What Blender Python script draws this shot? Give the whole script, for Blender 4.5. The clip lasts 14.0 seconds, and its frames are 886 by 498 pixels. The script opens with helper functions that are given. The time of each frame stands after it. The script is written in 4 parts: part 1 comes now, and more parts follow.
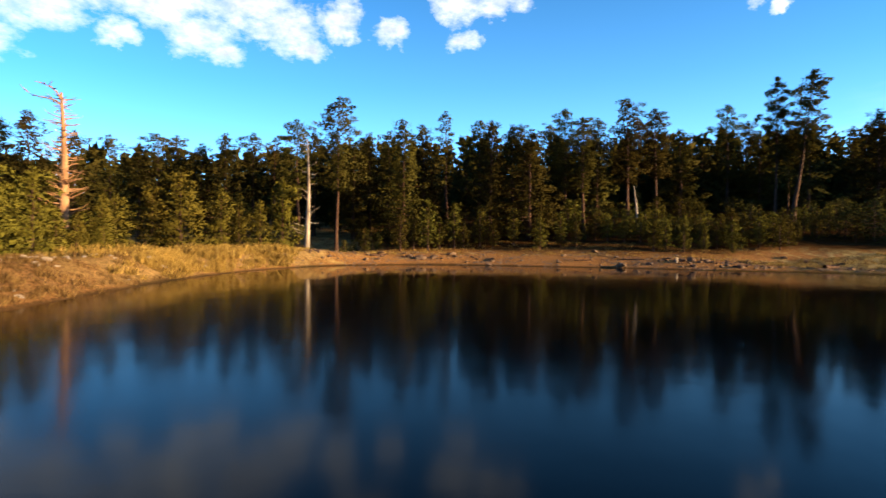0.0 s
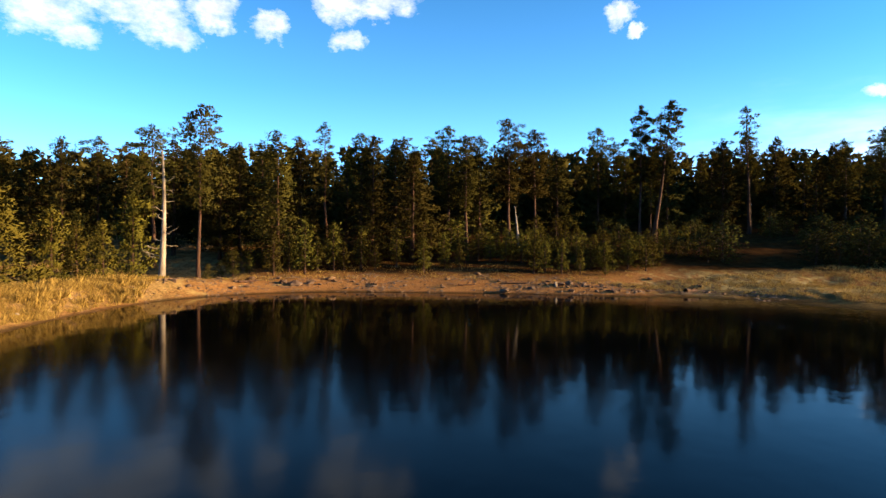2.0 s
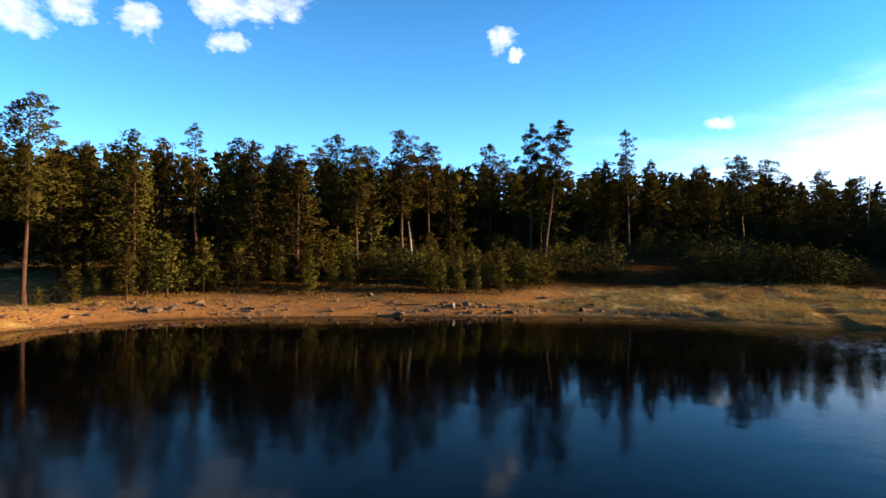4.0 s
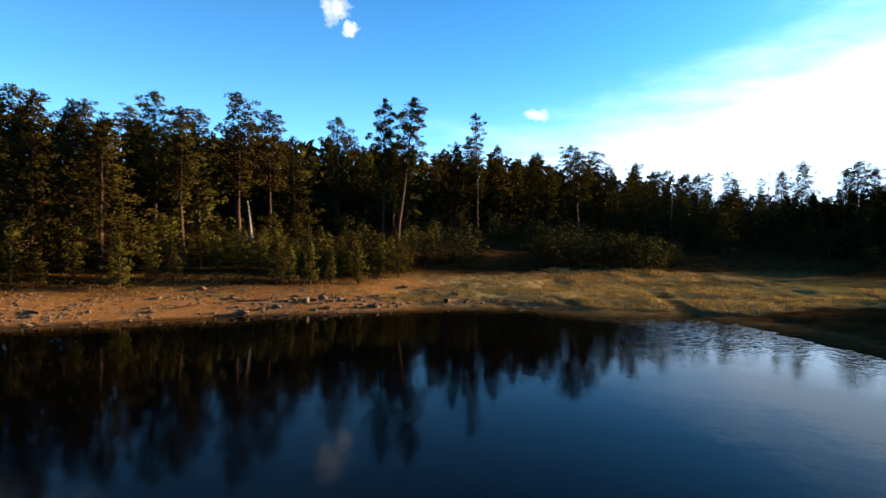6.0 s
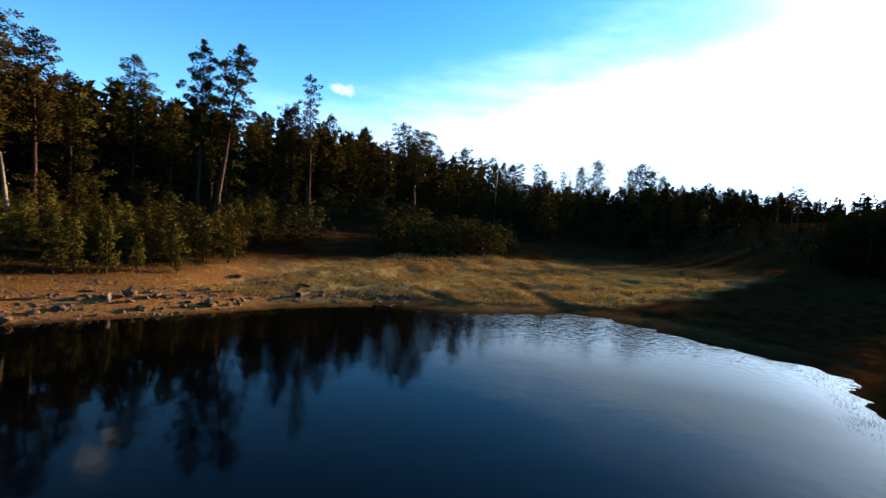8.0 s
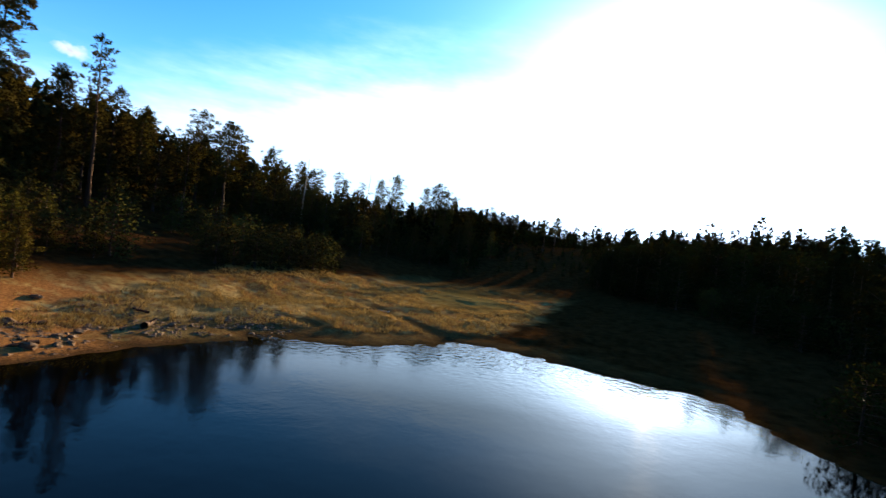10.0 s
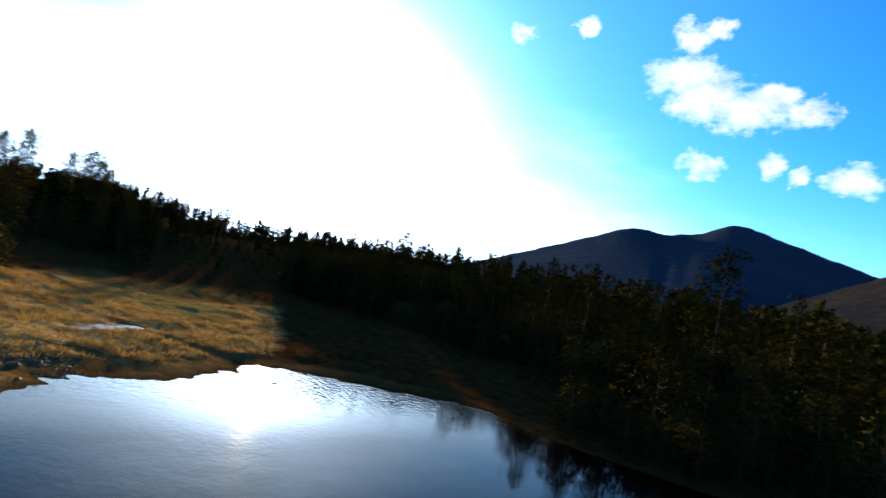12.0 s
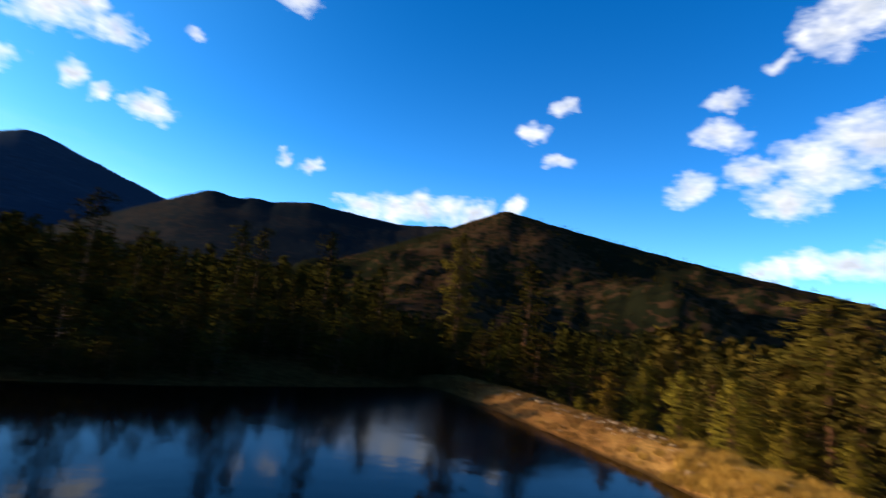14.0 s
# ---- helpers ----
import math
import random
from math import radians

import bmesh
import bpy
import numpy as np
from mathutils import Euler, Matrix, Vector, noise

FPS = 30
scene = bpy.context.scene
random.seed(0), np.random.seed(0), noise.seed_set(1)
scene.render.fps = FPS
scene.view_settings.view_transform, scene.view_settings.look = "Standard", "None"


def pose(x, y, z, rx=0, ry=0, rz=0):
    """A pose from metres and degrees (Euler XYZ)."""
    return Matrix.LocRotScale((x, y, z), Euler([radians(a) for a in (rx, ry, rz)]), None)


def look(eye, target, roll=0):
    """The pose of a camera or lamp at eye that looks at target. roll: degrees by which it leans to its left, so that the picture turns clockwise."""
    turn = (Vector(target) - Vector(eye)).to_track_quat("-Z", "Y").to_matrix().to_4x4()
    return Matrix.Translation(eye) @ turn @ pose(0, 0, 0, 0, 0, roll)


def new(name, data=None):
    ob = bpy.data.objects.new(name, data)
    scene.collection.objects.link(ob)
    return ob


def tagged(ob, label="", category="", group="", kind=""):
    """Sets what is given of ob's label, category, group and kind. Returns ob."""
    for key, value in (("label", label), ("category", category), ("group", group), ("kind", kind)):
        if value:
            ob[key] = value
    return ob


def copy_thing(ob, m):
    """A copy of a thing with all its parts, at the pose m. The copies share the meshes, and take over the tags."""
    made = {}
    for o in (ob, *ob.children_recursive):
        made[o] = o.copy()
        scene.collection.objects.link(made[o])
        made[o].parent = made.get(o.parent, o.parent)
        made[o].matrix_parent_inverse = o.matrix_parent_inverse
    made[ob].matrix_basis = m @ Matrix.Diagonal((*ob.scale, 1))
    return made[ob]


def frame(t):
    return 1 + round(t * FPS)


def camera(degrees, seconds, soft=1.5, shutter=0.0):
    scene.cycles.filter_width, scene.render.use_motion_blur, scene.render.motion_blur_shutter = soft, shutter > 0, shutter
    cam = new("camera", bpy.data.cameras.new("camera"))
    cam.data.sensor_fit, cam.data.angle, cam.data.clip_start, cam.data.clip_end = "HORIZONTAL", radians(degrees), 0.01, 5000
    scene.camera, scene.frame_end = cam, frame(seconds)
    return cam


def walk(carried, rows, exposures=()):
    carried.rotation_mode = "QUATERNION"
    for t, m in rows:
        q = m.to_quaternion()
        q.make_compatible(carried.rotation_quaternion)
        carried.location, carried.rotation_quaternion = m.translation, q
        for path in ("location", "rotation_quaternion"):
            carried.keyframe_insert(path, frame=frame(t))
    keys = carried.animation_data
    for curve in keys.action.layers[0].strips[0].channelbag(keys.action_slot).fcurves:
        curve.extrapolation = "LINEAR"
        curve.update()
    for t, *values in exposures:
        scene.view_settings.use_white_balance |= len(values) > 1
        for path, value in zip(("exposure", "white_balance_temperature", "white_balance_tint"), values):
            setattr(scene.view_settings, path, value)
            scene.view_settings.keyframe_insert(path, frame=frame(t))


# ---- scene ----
cam = camera(78.8, 14.0, soft=1.4, shutter=0.3)
METRES, EYE, TILT, LEAN, TURN = 60.0, 2.251, -0.731, -0.506, -0.009
ROWS = [
    (0.0, 0.0, 0.0, 0.0, 0.0, 0.0, -0.0),
    (0.5, 0.0019, 0.0074, 0.0093, -6.61, -0.4, 0.36),
    (1.0, 0.004, 0.0181, 0.0199, -8.94, -0.71, 0.58),
    (1.5, 0.0056, 0.0294, 0.03, -10.62, -0.64, 0.53),
    (2.0, 0.0079, 0.0428, 0.0362, -12.25, 0.21, 0.21),
    (4.5, 0.0199, 0.1261, 0.0496, -28.02, 1.1, 0.33),
    (5.0, 0.0218, 0.1462, 0.0539, -32.12, -0.08, 0.15),
    (5.5, 0.0235, 0.1695, 0.0577, -36.72, -0.61, -0.1),
    (6.0, 0.0267, 0.1977, 0.0603, -41.79, -0.85, -0.12),
    (6.5, 0.0305, 0.2214, 0.062, -46.14, -2.06, -0.25),
    (7.0, 0.0403, 0.2569, 0.0659, -51.56, -2.97, -1.05),
    (9.5, 0.0702, 0.4467, 0.0704, -80.42, -0.8, -5.1),
    (10.0, 0.0693, 0.491, 0.0762, -87.53, -0.26, -6.49),
    (10.5, 0.0666, 0.54, 0.0838, -95.67, 0.42, -8.1),
    (11.0, 0.063, 0.5931, 0.0913, -104.6, 1.22, -8.72),
    (11.5, 0.0632, 0.6462, 0.0946, -114.09, 2.15, -9.86),
    (12.0, 0.0655, 0.712, 0.0961, -126.66, 4.48, -11.35),
    (12.5, 0.0687, 0.7676, 0.0957, -138.24, 6.49, -11.79),
    (13.0, 0.0754, 0.8369, 0.0924, -154.99, 9.07, -11.24),
    (13.5, 0.0833, 0.9023, 0.0894, -171.82, 9.88, -9.26),
    (14.0, 0.0945, 0.9733, 0.0935, -193.9, 7.64, -7.18),
]
walk(cam, [(t, pose(0, 0, EYE, TILT, LEAN, TURN) @ pose(METRES * x, METRES * y, METRES * z, 90 + pitch, roll, yaw)) for t, x, y, z, yaw, pitch, roll in ROWS],
     exposures=[(0.0, 1.9), (2.0, 1.95), (5.0, 1.88), (7.0, 1.78), (9.5, 1.66), (10.5, 1.68), (11.2, 1.9), (12.5, 1.95), (13.0, 1.75), (13.5, 1.32), (14.0, 1.66)])

# ---- sky, sun and light ----
SUN_AZ, SUN_EL = 109.9, 10.1          # degrees, clockwise from +y
SUN_DIR = Vector((math.sin(radians(SUN_AZ)) * math.cos(radians(SUN_EL)),
                  math.cos(radians(SUN_AZ)) * math.cos(radians(SUN_EL)), math.sin(radians(SUN_EL))))

sun_data = bpy.data.lights.new("sun", "SUN")
sun_data.energy, sun_data.angle, sun_data.color = 5.0, radians(0.53), (1.0, 0.73, 0.39)
sun = new("sun", sun_data)
sun.matrix_world = look((0, 0, 100), Vector((0, 0, 100)) - SUN_DIR)


def heading(az, el):
    a, e = radians(az), radians(el)
    return (math.sin(a) * math.cos(e), math.cos(a) * math.cos(e), math.sin(e))


class Nodes:
    """Short way to write a node tree."""

    def __init__(self, tree):
        self.tree = tree

    def add(self, kind, values=(), operation="", use_clamp=False):
        node = self.tree.nodes.new(kind)
        if operation:
            node.operation = operation
        if use_clamp:
            node.use_clamp = True
        for key, value in dict(values).items():
            if isinstance(value, bpy.types.NodeSocket):
                self.tree.links.new(value, node.inputs[key])
            else:
                node.inputs[key].default_value = value
        return node

    def math(self, op, a, b=0.0, clamp=False):
        return self.add("ShaderNodeMath", {0: a, 1: b}, operation=op, use_clamp=clamp).outputs[0]

    def mix(self, fac, a, b, blend="MIX"):
        node = self.add("ShaderNodeMix")
        node.data_type, node.blend_type = "RGBA", blend
        for key, value in ((0, fac), (6, a), (7, b)):
            if isinstance(value, bpy.types.NodeSocket):
                self.tree.links.new(value, node.inputs[key])
            else:
                node.inputs[key].default_value = value
        return node.outputs[2]

    def noise(self, scale, vector=None, detail=4.0, rough=0.55, distortion=0.0):
        values = {"Scale": scale, "Detail": detail, "Roughness": rough, "Distortion": distortion}
        if vector is not None:
            values["Vector"] = vector
        return self.add("ShaderNodeTexNoise", values)

    def ramp(self, fac, a, b, lo=0.0, hi=1.0):
        return self.add("ShaderNodeMapRange", {0: fac, 1: a, 2: b, 3: lo, 4: hi}).outputs[0]


# cloud puffs: azimuth, elevation, half width in degrees
CLOUDS_NORTH = [(-42.5, 17.2, 4.2), (-37.4, 19.9, 3.8), (-33.2, 21.7, 3.2), (-29.3, 21.4, 3.4), (-26.6, 23.6, 4), (-24.6, 19.1, 2.8), (-22.2, 17.3, 1.6), (-19.8, 22.8, 3.4),
                (-16.7, 20.6, 3.0), (-14.2, 19.1, 1.5), (-11.0, 21.7, 1.9), (-5.8, 20.8, 1.4), (1.0, 24.1, 2.4), (6.3, 24.5, 2.8), (1.9, 20.7, 1.5), (30.3, 22.1, 1.2),
                (-30.9, 17.9, 1.4), (-8.4, 26.0, 2.4), (31.8, 20.6, 0.6), (51.2, 12.7, 1.1)]
CLOUDS_SOUTH = [(146.8, 25.8, 2.9), (149.7, 23.7, 3.1), (153.0, 22.4, 2.7), (155.1, 23.7, 1.6), (158.1, 22.5, 1.9), (147.1, 29.1, 1.6), (149.9, 29.7, 1.3), (150.4, 18.0, 1.5),
                (155.8, 18.0, 1.1), (158.6, 17.1, 0.9), (162.6, 16.9, 1.7), (136.6, 29.3, 1.1), (129.0, 28.1, 1.0), (164.7, 24.3, 0.9), (170.8, 31.8, 2.2), (173.7, 30.4, 2.2),
                (178.3, 15.0, 1.1), (175.7, 15.4, 0.7)]
CLOUDS_WEST = [(-139.2, 23.7, 1.7), (-139.8, 20.4, 2.2), (-142.5, 15.9, 2.0), (-136.6, 16.8, 2.0), (-134.3, 14.6, 2.4), (-131.4, 17.6, 3.2), (-128.1, 19.8, 3.6), (-131.0, 28.5, 2.4),
                (-127.8, 29.9, 3.4), (-155.1, 24.0, 1.4), (-158.2, 21.3, 1.5), (-155.4, 18.1, 1.4), (-175.9, 11.3, 2.2), (-172.9, 11.5, 2.2), (-170.0, 11.8, 2.2), (-167.0, 12.3, 2.0),
                (-164.0, 12.1, 1.8), (-159.6, 13.3, 1.2), (-136.7, 8.3, 1.4), (-134.2, 8.8, 1.7), (-131.7, 9.0, 1.9), (-129.2, 9.3, 2.0), (-126.3, 9.6, 2.2), (-134.5, 26.8, 1.0)]

world = bpy.data.worlds.new("sky")
scene.world = world
world.use_nodes = True
world.node_tree.nodes.clear()
w = Nodes(world.node_tree)
sky = w.add("ShaderNodeTexSky")
sky.sky_type, sky.sun_disc, sky.sun_elevation, sky.sun_rotation = "NISHITA", False, radians(SUN_EL), radians(SUN_AZ)
sky.altitude, sky.air_density, sky.dust_density, sky.ozone_density = 2300.0, 1.0, 1.2, 2.5
ray = w.add("ShaderNodeTexCoord").outputs["Generated"]
blue = w.add("ShaderNodeHueSaturation", {"Hue": 0.508, "Saturation": 1.4, "Value": 1.25, "Fac": 1.0, "Color": sky.outputs[0]}).outputs[0]
# pale air towards the horizon
rise = w.math("MAXIMUM", w.add("ShaderNodeSeparateXYZ", {0: ray}).outputs[2], 0.0)
thick = w.math("POWER", w.math("SUBTRACT", 1.0, rise), 6.0)
air = w.add("ShaderNodeVectorMath", {0: (1.6, 3.1, 5.3), "Scale": thick}, operation="SCALE").outputs[0]
blue = w.add("ShaderNodeVectorMath", {0: blue, 1: air}, operation="ADD").outputs[0]
# a thin milky veil over the north
north_part = w.ramp(w.add("ShaderNodeSeparateXYZ", {0: ray}).outputs[1], -0.1, 0.8)
veil = w.math("MULTIPLY", w.math("POWER", w.math("SUBTRACT", 1.0, rise), 2.2), north_part)
veil = w.add("ShaderNodeVectorMath", {0: (0.9, 1.8, 2.1), "Scale": veil}, operation="SCALE").outputs[0]
blue = w.add("ShaderNodeVectorMath", {0: blue, 1: veil}, operation="ADD").outputs[0]
# deeper, brighter blue over the south-west
south_part = w.ramp(w.add("ShaderNodeVectorMath", {0: ray, 1: (-0.5, -0.86, 0.0)}, operation="DOT_PRODUCT").outputs["Value"], 0.2, 0.9)
blue = w.mix(south_part, blue, w.mix(1.0, blue, (1.06, 1.12, 1.22, 1), "MULTIPLY"))
# thin bright haze round the sun
toward = w.add("ShaderNodeVectorMath", {0: ray, 1: tuple(SUN_DIR)}, operation="DOT_PRODUCT").outputs["Value"]
halo = w.math("POWER", w.math("MAXIMUM", toward, 0.0), 34.0)
halo3 = w.math("POWER", w.math("MAXIMUM", toward, 0.0), 70.0)
halo2 = w.math("POWER", w.math("MAXIMUM", toward, 0.0), 4.0)
core = w.math("POWER", w.math("MAXIMUM", toward, 0.0), 200.0)
glow = w.math("ADD", w.math("ADD", w.math("MULTIPLY", halo, 6.0), w.math("MULTIPLY", core, 14.0)), w.math("MULTIPLY", halo3, 16.0))
glow = w.add("ShaderNodeVectorMath", {0: (0.82, 1.03, 1.3), "Scale": glow}, operation="SCALE").outputs[0]
pale = w.add("ShaderNodeVectorMath", {0: (0.45, 1.2, 1.7), "Scale": halo2}, operation="SCALE").outputs[0]
glow = w.add("ShaderNodeVectorMath", {0: glow, 1: pale}, operation="ADD").outputs[0]
hazy = w.add("ShaderNodeVectorMath", {0: blue, 1: glow}, operation="ADD").outputs[0]
# a sheet of bright thin cloud, highest over the sun and sloping away to either side
flat = w.add("ShaderNodeSeparateXYZ", {0: ray})
az_deg = w.math("MULTIPLY", w.math("ARCTAN2", flat.outputs[0], flat.outputs[1]), 57.2958)
el_deg = w.math("MULTIPLY", w.math("ARCSINE", flat.outputs[2]), 57.2958)
fall_left = w.math("MULTIPLY", w.math("SUBTRACT", 112.0, az_deg), 0.24)
fall_right = w.math("MULTIPLY", w.math("SUBTRACT", az_deg, 112.0), 0.42)
sheet_top = w.math("SUBTRACT", 26.0, w.math("MAXIMUM", fall_left, fall_right))
streak = w.add("ShaderNodeMapping", {"Vector": ray, "Scale": (1.0, 1.0, 4.0)}).outputs[0]
wisp = w.math("MULTIPLY", w.math("SUBTRACT", w.noise(3.5, streak, 5.0, 0.6).outputs[0], 0.5), 14.0)
fringe = w.ramp(az_deg, 100.0, 128.0, 4.0, 7.5)
sheet = w.math("DIVIDE", w.math("ADD", w.math("SUBTRACT", sheet_top, el_deg), wisp), fringe)
sheet = w.ramp(sheet, -1.0, 1.0)
sheet = w.math("MULTIPLY", sheet, w.math("MULTIPLY", sheet, 0.97))
hazy = w.mix(sheet, hazy, (4.9, 6.6, 8.8, 1))
hazy = w.add("ShaderNodeVectorMath", {0: hazy, 1: glow}, operation="ADD").outputs[0]
# fair-weather clouds
wob = w.noise(9.0, ray, 5.0, 0.6)
off = w.add("ShaderNodeVectorMath", {0: wob.outputs["Color"], 1: (0.5, 0.5, 0.5)}, operation="SUBTRACT").outputs[0]
off = w.add("ShaderNodeVectorMath", {0: off, "Scale": 0.085}, operation="SCALE").outputs[0]
fine = w.noise(38.0, ray, 4.0, 0.6)
off2 = w.add("ShaderNodeVectorMath", {0: fine.outputs["Color"], 1: (0.5, 0.5, 0.5)}, operation="SUBTRACT").outputs[0]
off2 = w.add("ShaderNodeVectorMath", {0: off2, "Scale": 0.03}, operation="SCALE").outputs[0]
bent = w.add("ShaderNodeVectorMath", {0: ray, 1: off}, operation="ADD").outputs[0]
bent = w.add("ShaderNodeVectorMath", {0: bent, 1: off2}, operation="ADD").outputs[0]
bent = w.add("ShaderNodeVectorMath", {0: bent}, operation="NORMALIZE").outputs[0]
wide_ray = w.add("ShaderNodeVectorMath", {0: bent, 1: (1.0, 1.0, 1.6)}, operation="MULTIPLY").outputs[0]
cover = None
for az, el, half in [(a, e, h * 1.25) for a, e, h in CLOUDS_NORTH] + [(a, e, h * 1.22) for a, e, h in CLOUDS_SOUTH + CLOUDS_WEST]:
    hx, hy, hz = heading(az, el)
    d = w.add("ShaderNodeVectorMath", {0: wide_ray, 1: (hx, hy, hz * 1.6)}, operation="DISTANCE").outputs["Value"]
    puff = w.ramp(d, radians(half * 1.3), radians(half * 0.1))
    cover = puff if cover is None else w.math("MAXIMUM", cover, puff)
ragged = w.math("ADD", cover, w.math("MULTIPLY", w.math("SUBTRACT", w.noise(21.0, w.add("ShaderNodeMapping", {"Vector": ray, "Scale": (1.0, 1.0, 1.9)}).outputs[0], 7.0, 0.68).outputs[0], 0.5), 1.7))
ragged = w.math("MULTIPLY", ragged, w.ramp(cover, 0.0, 0.12))
edge = w.ramp(ragged, 0.18, 1.0)
grey = w.ramp(w.math("MULTIPLY", cover, w.noise(17.0, ray, 5.0, 0.6).outputs[0]), 0.26, 0.55)
cloud = w.mix(grey, (6.3, 6.3, 6.3, 1), (3.5, 3.8, 4.4, 1))
final = w.mix(edge, hazy, cloud)
shine = w.add("ShaderNodeBackground", {"Color": final, "Strength": 0.065})
w.add("ShaderNodeOutputWorld", {"Surface": shine.outputs[0]})


# ---- materials ----
def material(name):
    mat = bpy.data.materials.new(name)
    mat.use_nodes = True
    mat.node_tree.nodes.clear()
    return mat, Nodes(mat.node_tree)


def finish(n, shader):
    n.add("ShaderNodeOutputMaterial", {"Surface": shader})


def foliage(name, dark, light, through_light=0.02):
    mat, n = material(name)
    each = n.add("ShaderNodeNewGeometry").outputs["Random Per Island"]
    tree = n.add("ShaderNodeObjectInfo").outputs["Random"]
    col = n.mix(n.ramp(each, 0, 1, 0.42, 0.64), (*dark, 1), (*light, 1))
    col = n.add("ShaderNodeHueSaturation", {"Hue": n.ramp(tree, 0, 1, 0.475, 0.515), "Saturation": 1.0, "Value": n.ramp(tree, 0, 1, 0.7, 1.25), "Fac": 1.0, "Color": col}).outputs[0]
    clump = n.noise(0.9, n.add("ShaderNodeTexCoord").outputs["Object"], 2.0).outputs[0]
    col = n.mix(n.ramp(clump, 0.35, 0.7, 0.0, 0.28), col, (dark[0] * 0.6, dark[1] * 0.6, dark[2] * 0.6, 1))
    a = n.add("ShaderNodeBsdfDiffuse", {"Color": col, "Roughness": 0.6}).outputs[0]
    b = n.add("ShaderNodeBsdfTranslucent", {"Color": col}).outputs[0]
    finish(n, n.add("ShaderNodeMixShader", {0: through_light, 1: a, 2: b}).outputs[0])
    return mat


def bark(name, dark, light, scale=3.0):
    mat, n = material(name)
    co = n.add("ShaderNodeTexCoord").outputs["Object"]
    squash = n.add("ShaderNodeMapping", {"Vector": co, "Scale": (1.0, 1.0, 0.18)}).outputs[0]
    plate = n.noise(scale * 2.2, squash, 5.0, 0.65).outputs[0]
    stain = n.noise(0.4, co, 3.0).outputs[0]
    col = n.mix(n.ramp(plate, 0.35, 0.65), (*dark, 1), (*light, 1))
    col = n.mix(n.ramp(stain, 0.4, 0.75, 0.0, 0.6), col, (*dark, 1))
    relief = n.add("ShaderNodeBump", {"Height": plate, "Strength": 0.7, "Distance": 0.06}).outputs[0]
    finish(n, n.add("ShaderNodeBsdfPrincipled", {"Base Color": col, "Roughness": 0.85, "Specular IOR Level": 0.15, "Normal": relief}).outputs[0])
    return mat


def water_material():
    mat, n = material("pond_water")
    co = n.add("ShaderNodeTexCoord").outputs["Object"]
    swell = n.noise(0.55, co, 2.0, 0.5).outputs[0]
    ripple = n.noise(3.2, co, 3.0, 0.6).outputs[0]
    calm = n.ramp(n.noise(0.06, co, 2.0).outputs[0], 0.35, 0.65, 0.4, 1.0)
    wx, wy = n.add("ShaderNodeSeparateXYZ", {0: co}).outputs[0], n.add("ShaderNodeSeparateXYZ", {0: co}).outputs[1]
    h = n.math("ADD", n.math("MULTIPLY", swell, 0.65), n.math("MULTIPLY", ripple, n.ramp(wx, 16.0, 34.0, 0.08, 0.5)))
    # small wind ripples over the shallow cove
    cove = n.ramp(n.math("ADD", wx, n.math("MULTIPLY", n.noise(0.3, co, 4.0).outputs[0], 6.0)), 34.5, 39.5)
    h = n.math("ADD", h, n.math("MULTIPLY", n.math("MULTIPLY", n.noise(2.2, co, 1.0, 0.4).outputs[0], cove), 2.0))
    relief = n.add("ShaderNodeBump", {"Height": h, "Strength": n.math("MULTIPLY", calm, 0.4), "Distance": 0.05}).outputs[0]
    mud = n.mix(n.noise(0.15, co, 3.0).outputs[0], (0.0003, 0.0005, 0.0009, 1), (0.0009, 0.0009, 0.0009, 1))
    drift = n.math("MULTIPLY", n.noise(0.05, co, 2.0).outputs[0], 14.0)
    sheltered = n.math("MAXIMUM", n.ramp(n.math("ADD", wx, drift), 6.0, 28.0), n.ramp(n.math("ADD", wy, drift), 26.0, 44.0))
    # IOR is set by position, below water's in the west, to fit reflection brightness
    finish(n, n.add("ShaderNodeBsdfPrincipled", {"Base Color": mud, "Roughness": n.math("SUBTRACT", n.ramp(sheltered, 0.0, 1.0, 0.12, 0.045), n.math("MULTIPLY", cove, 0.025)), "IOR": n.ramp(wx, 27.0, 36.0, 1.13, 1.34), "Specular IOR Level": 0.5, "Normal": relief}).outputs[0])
    return mat


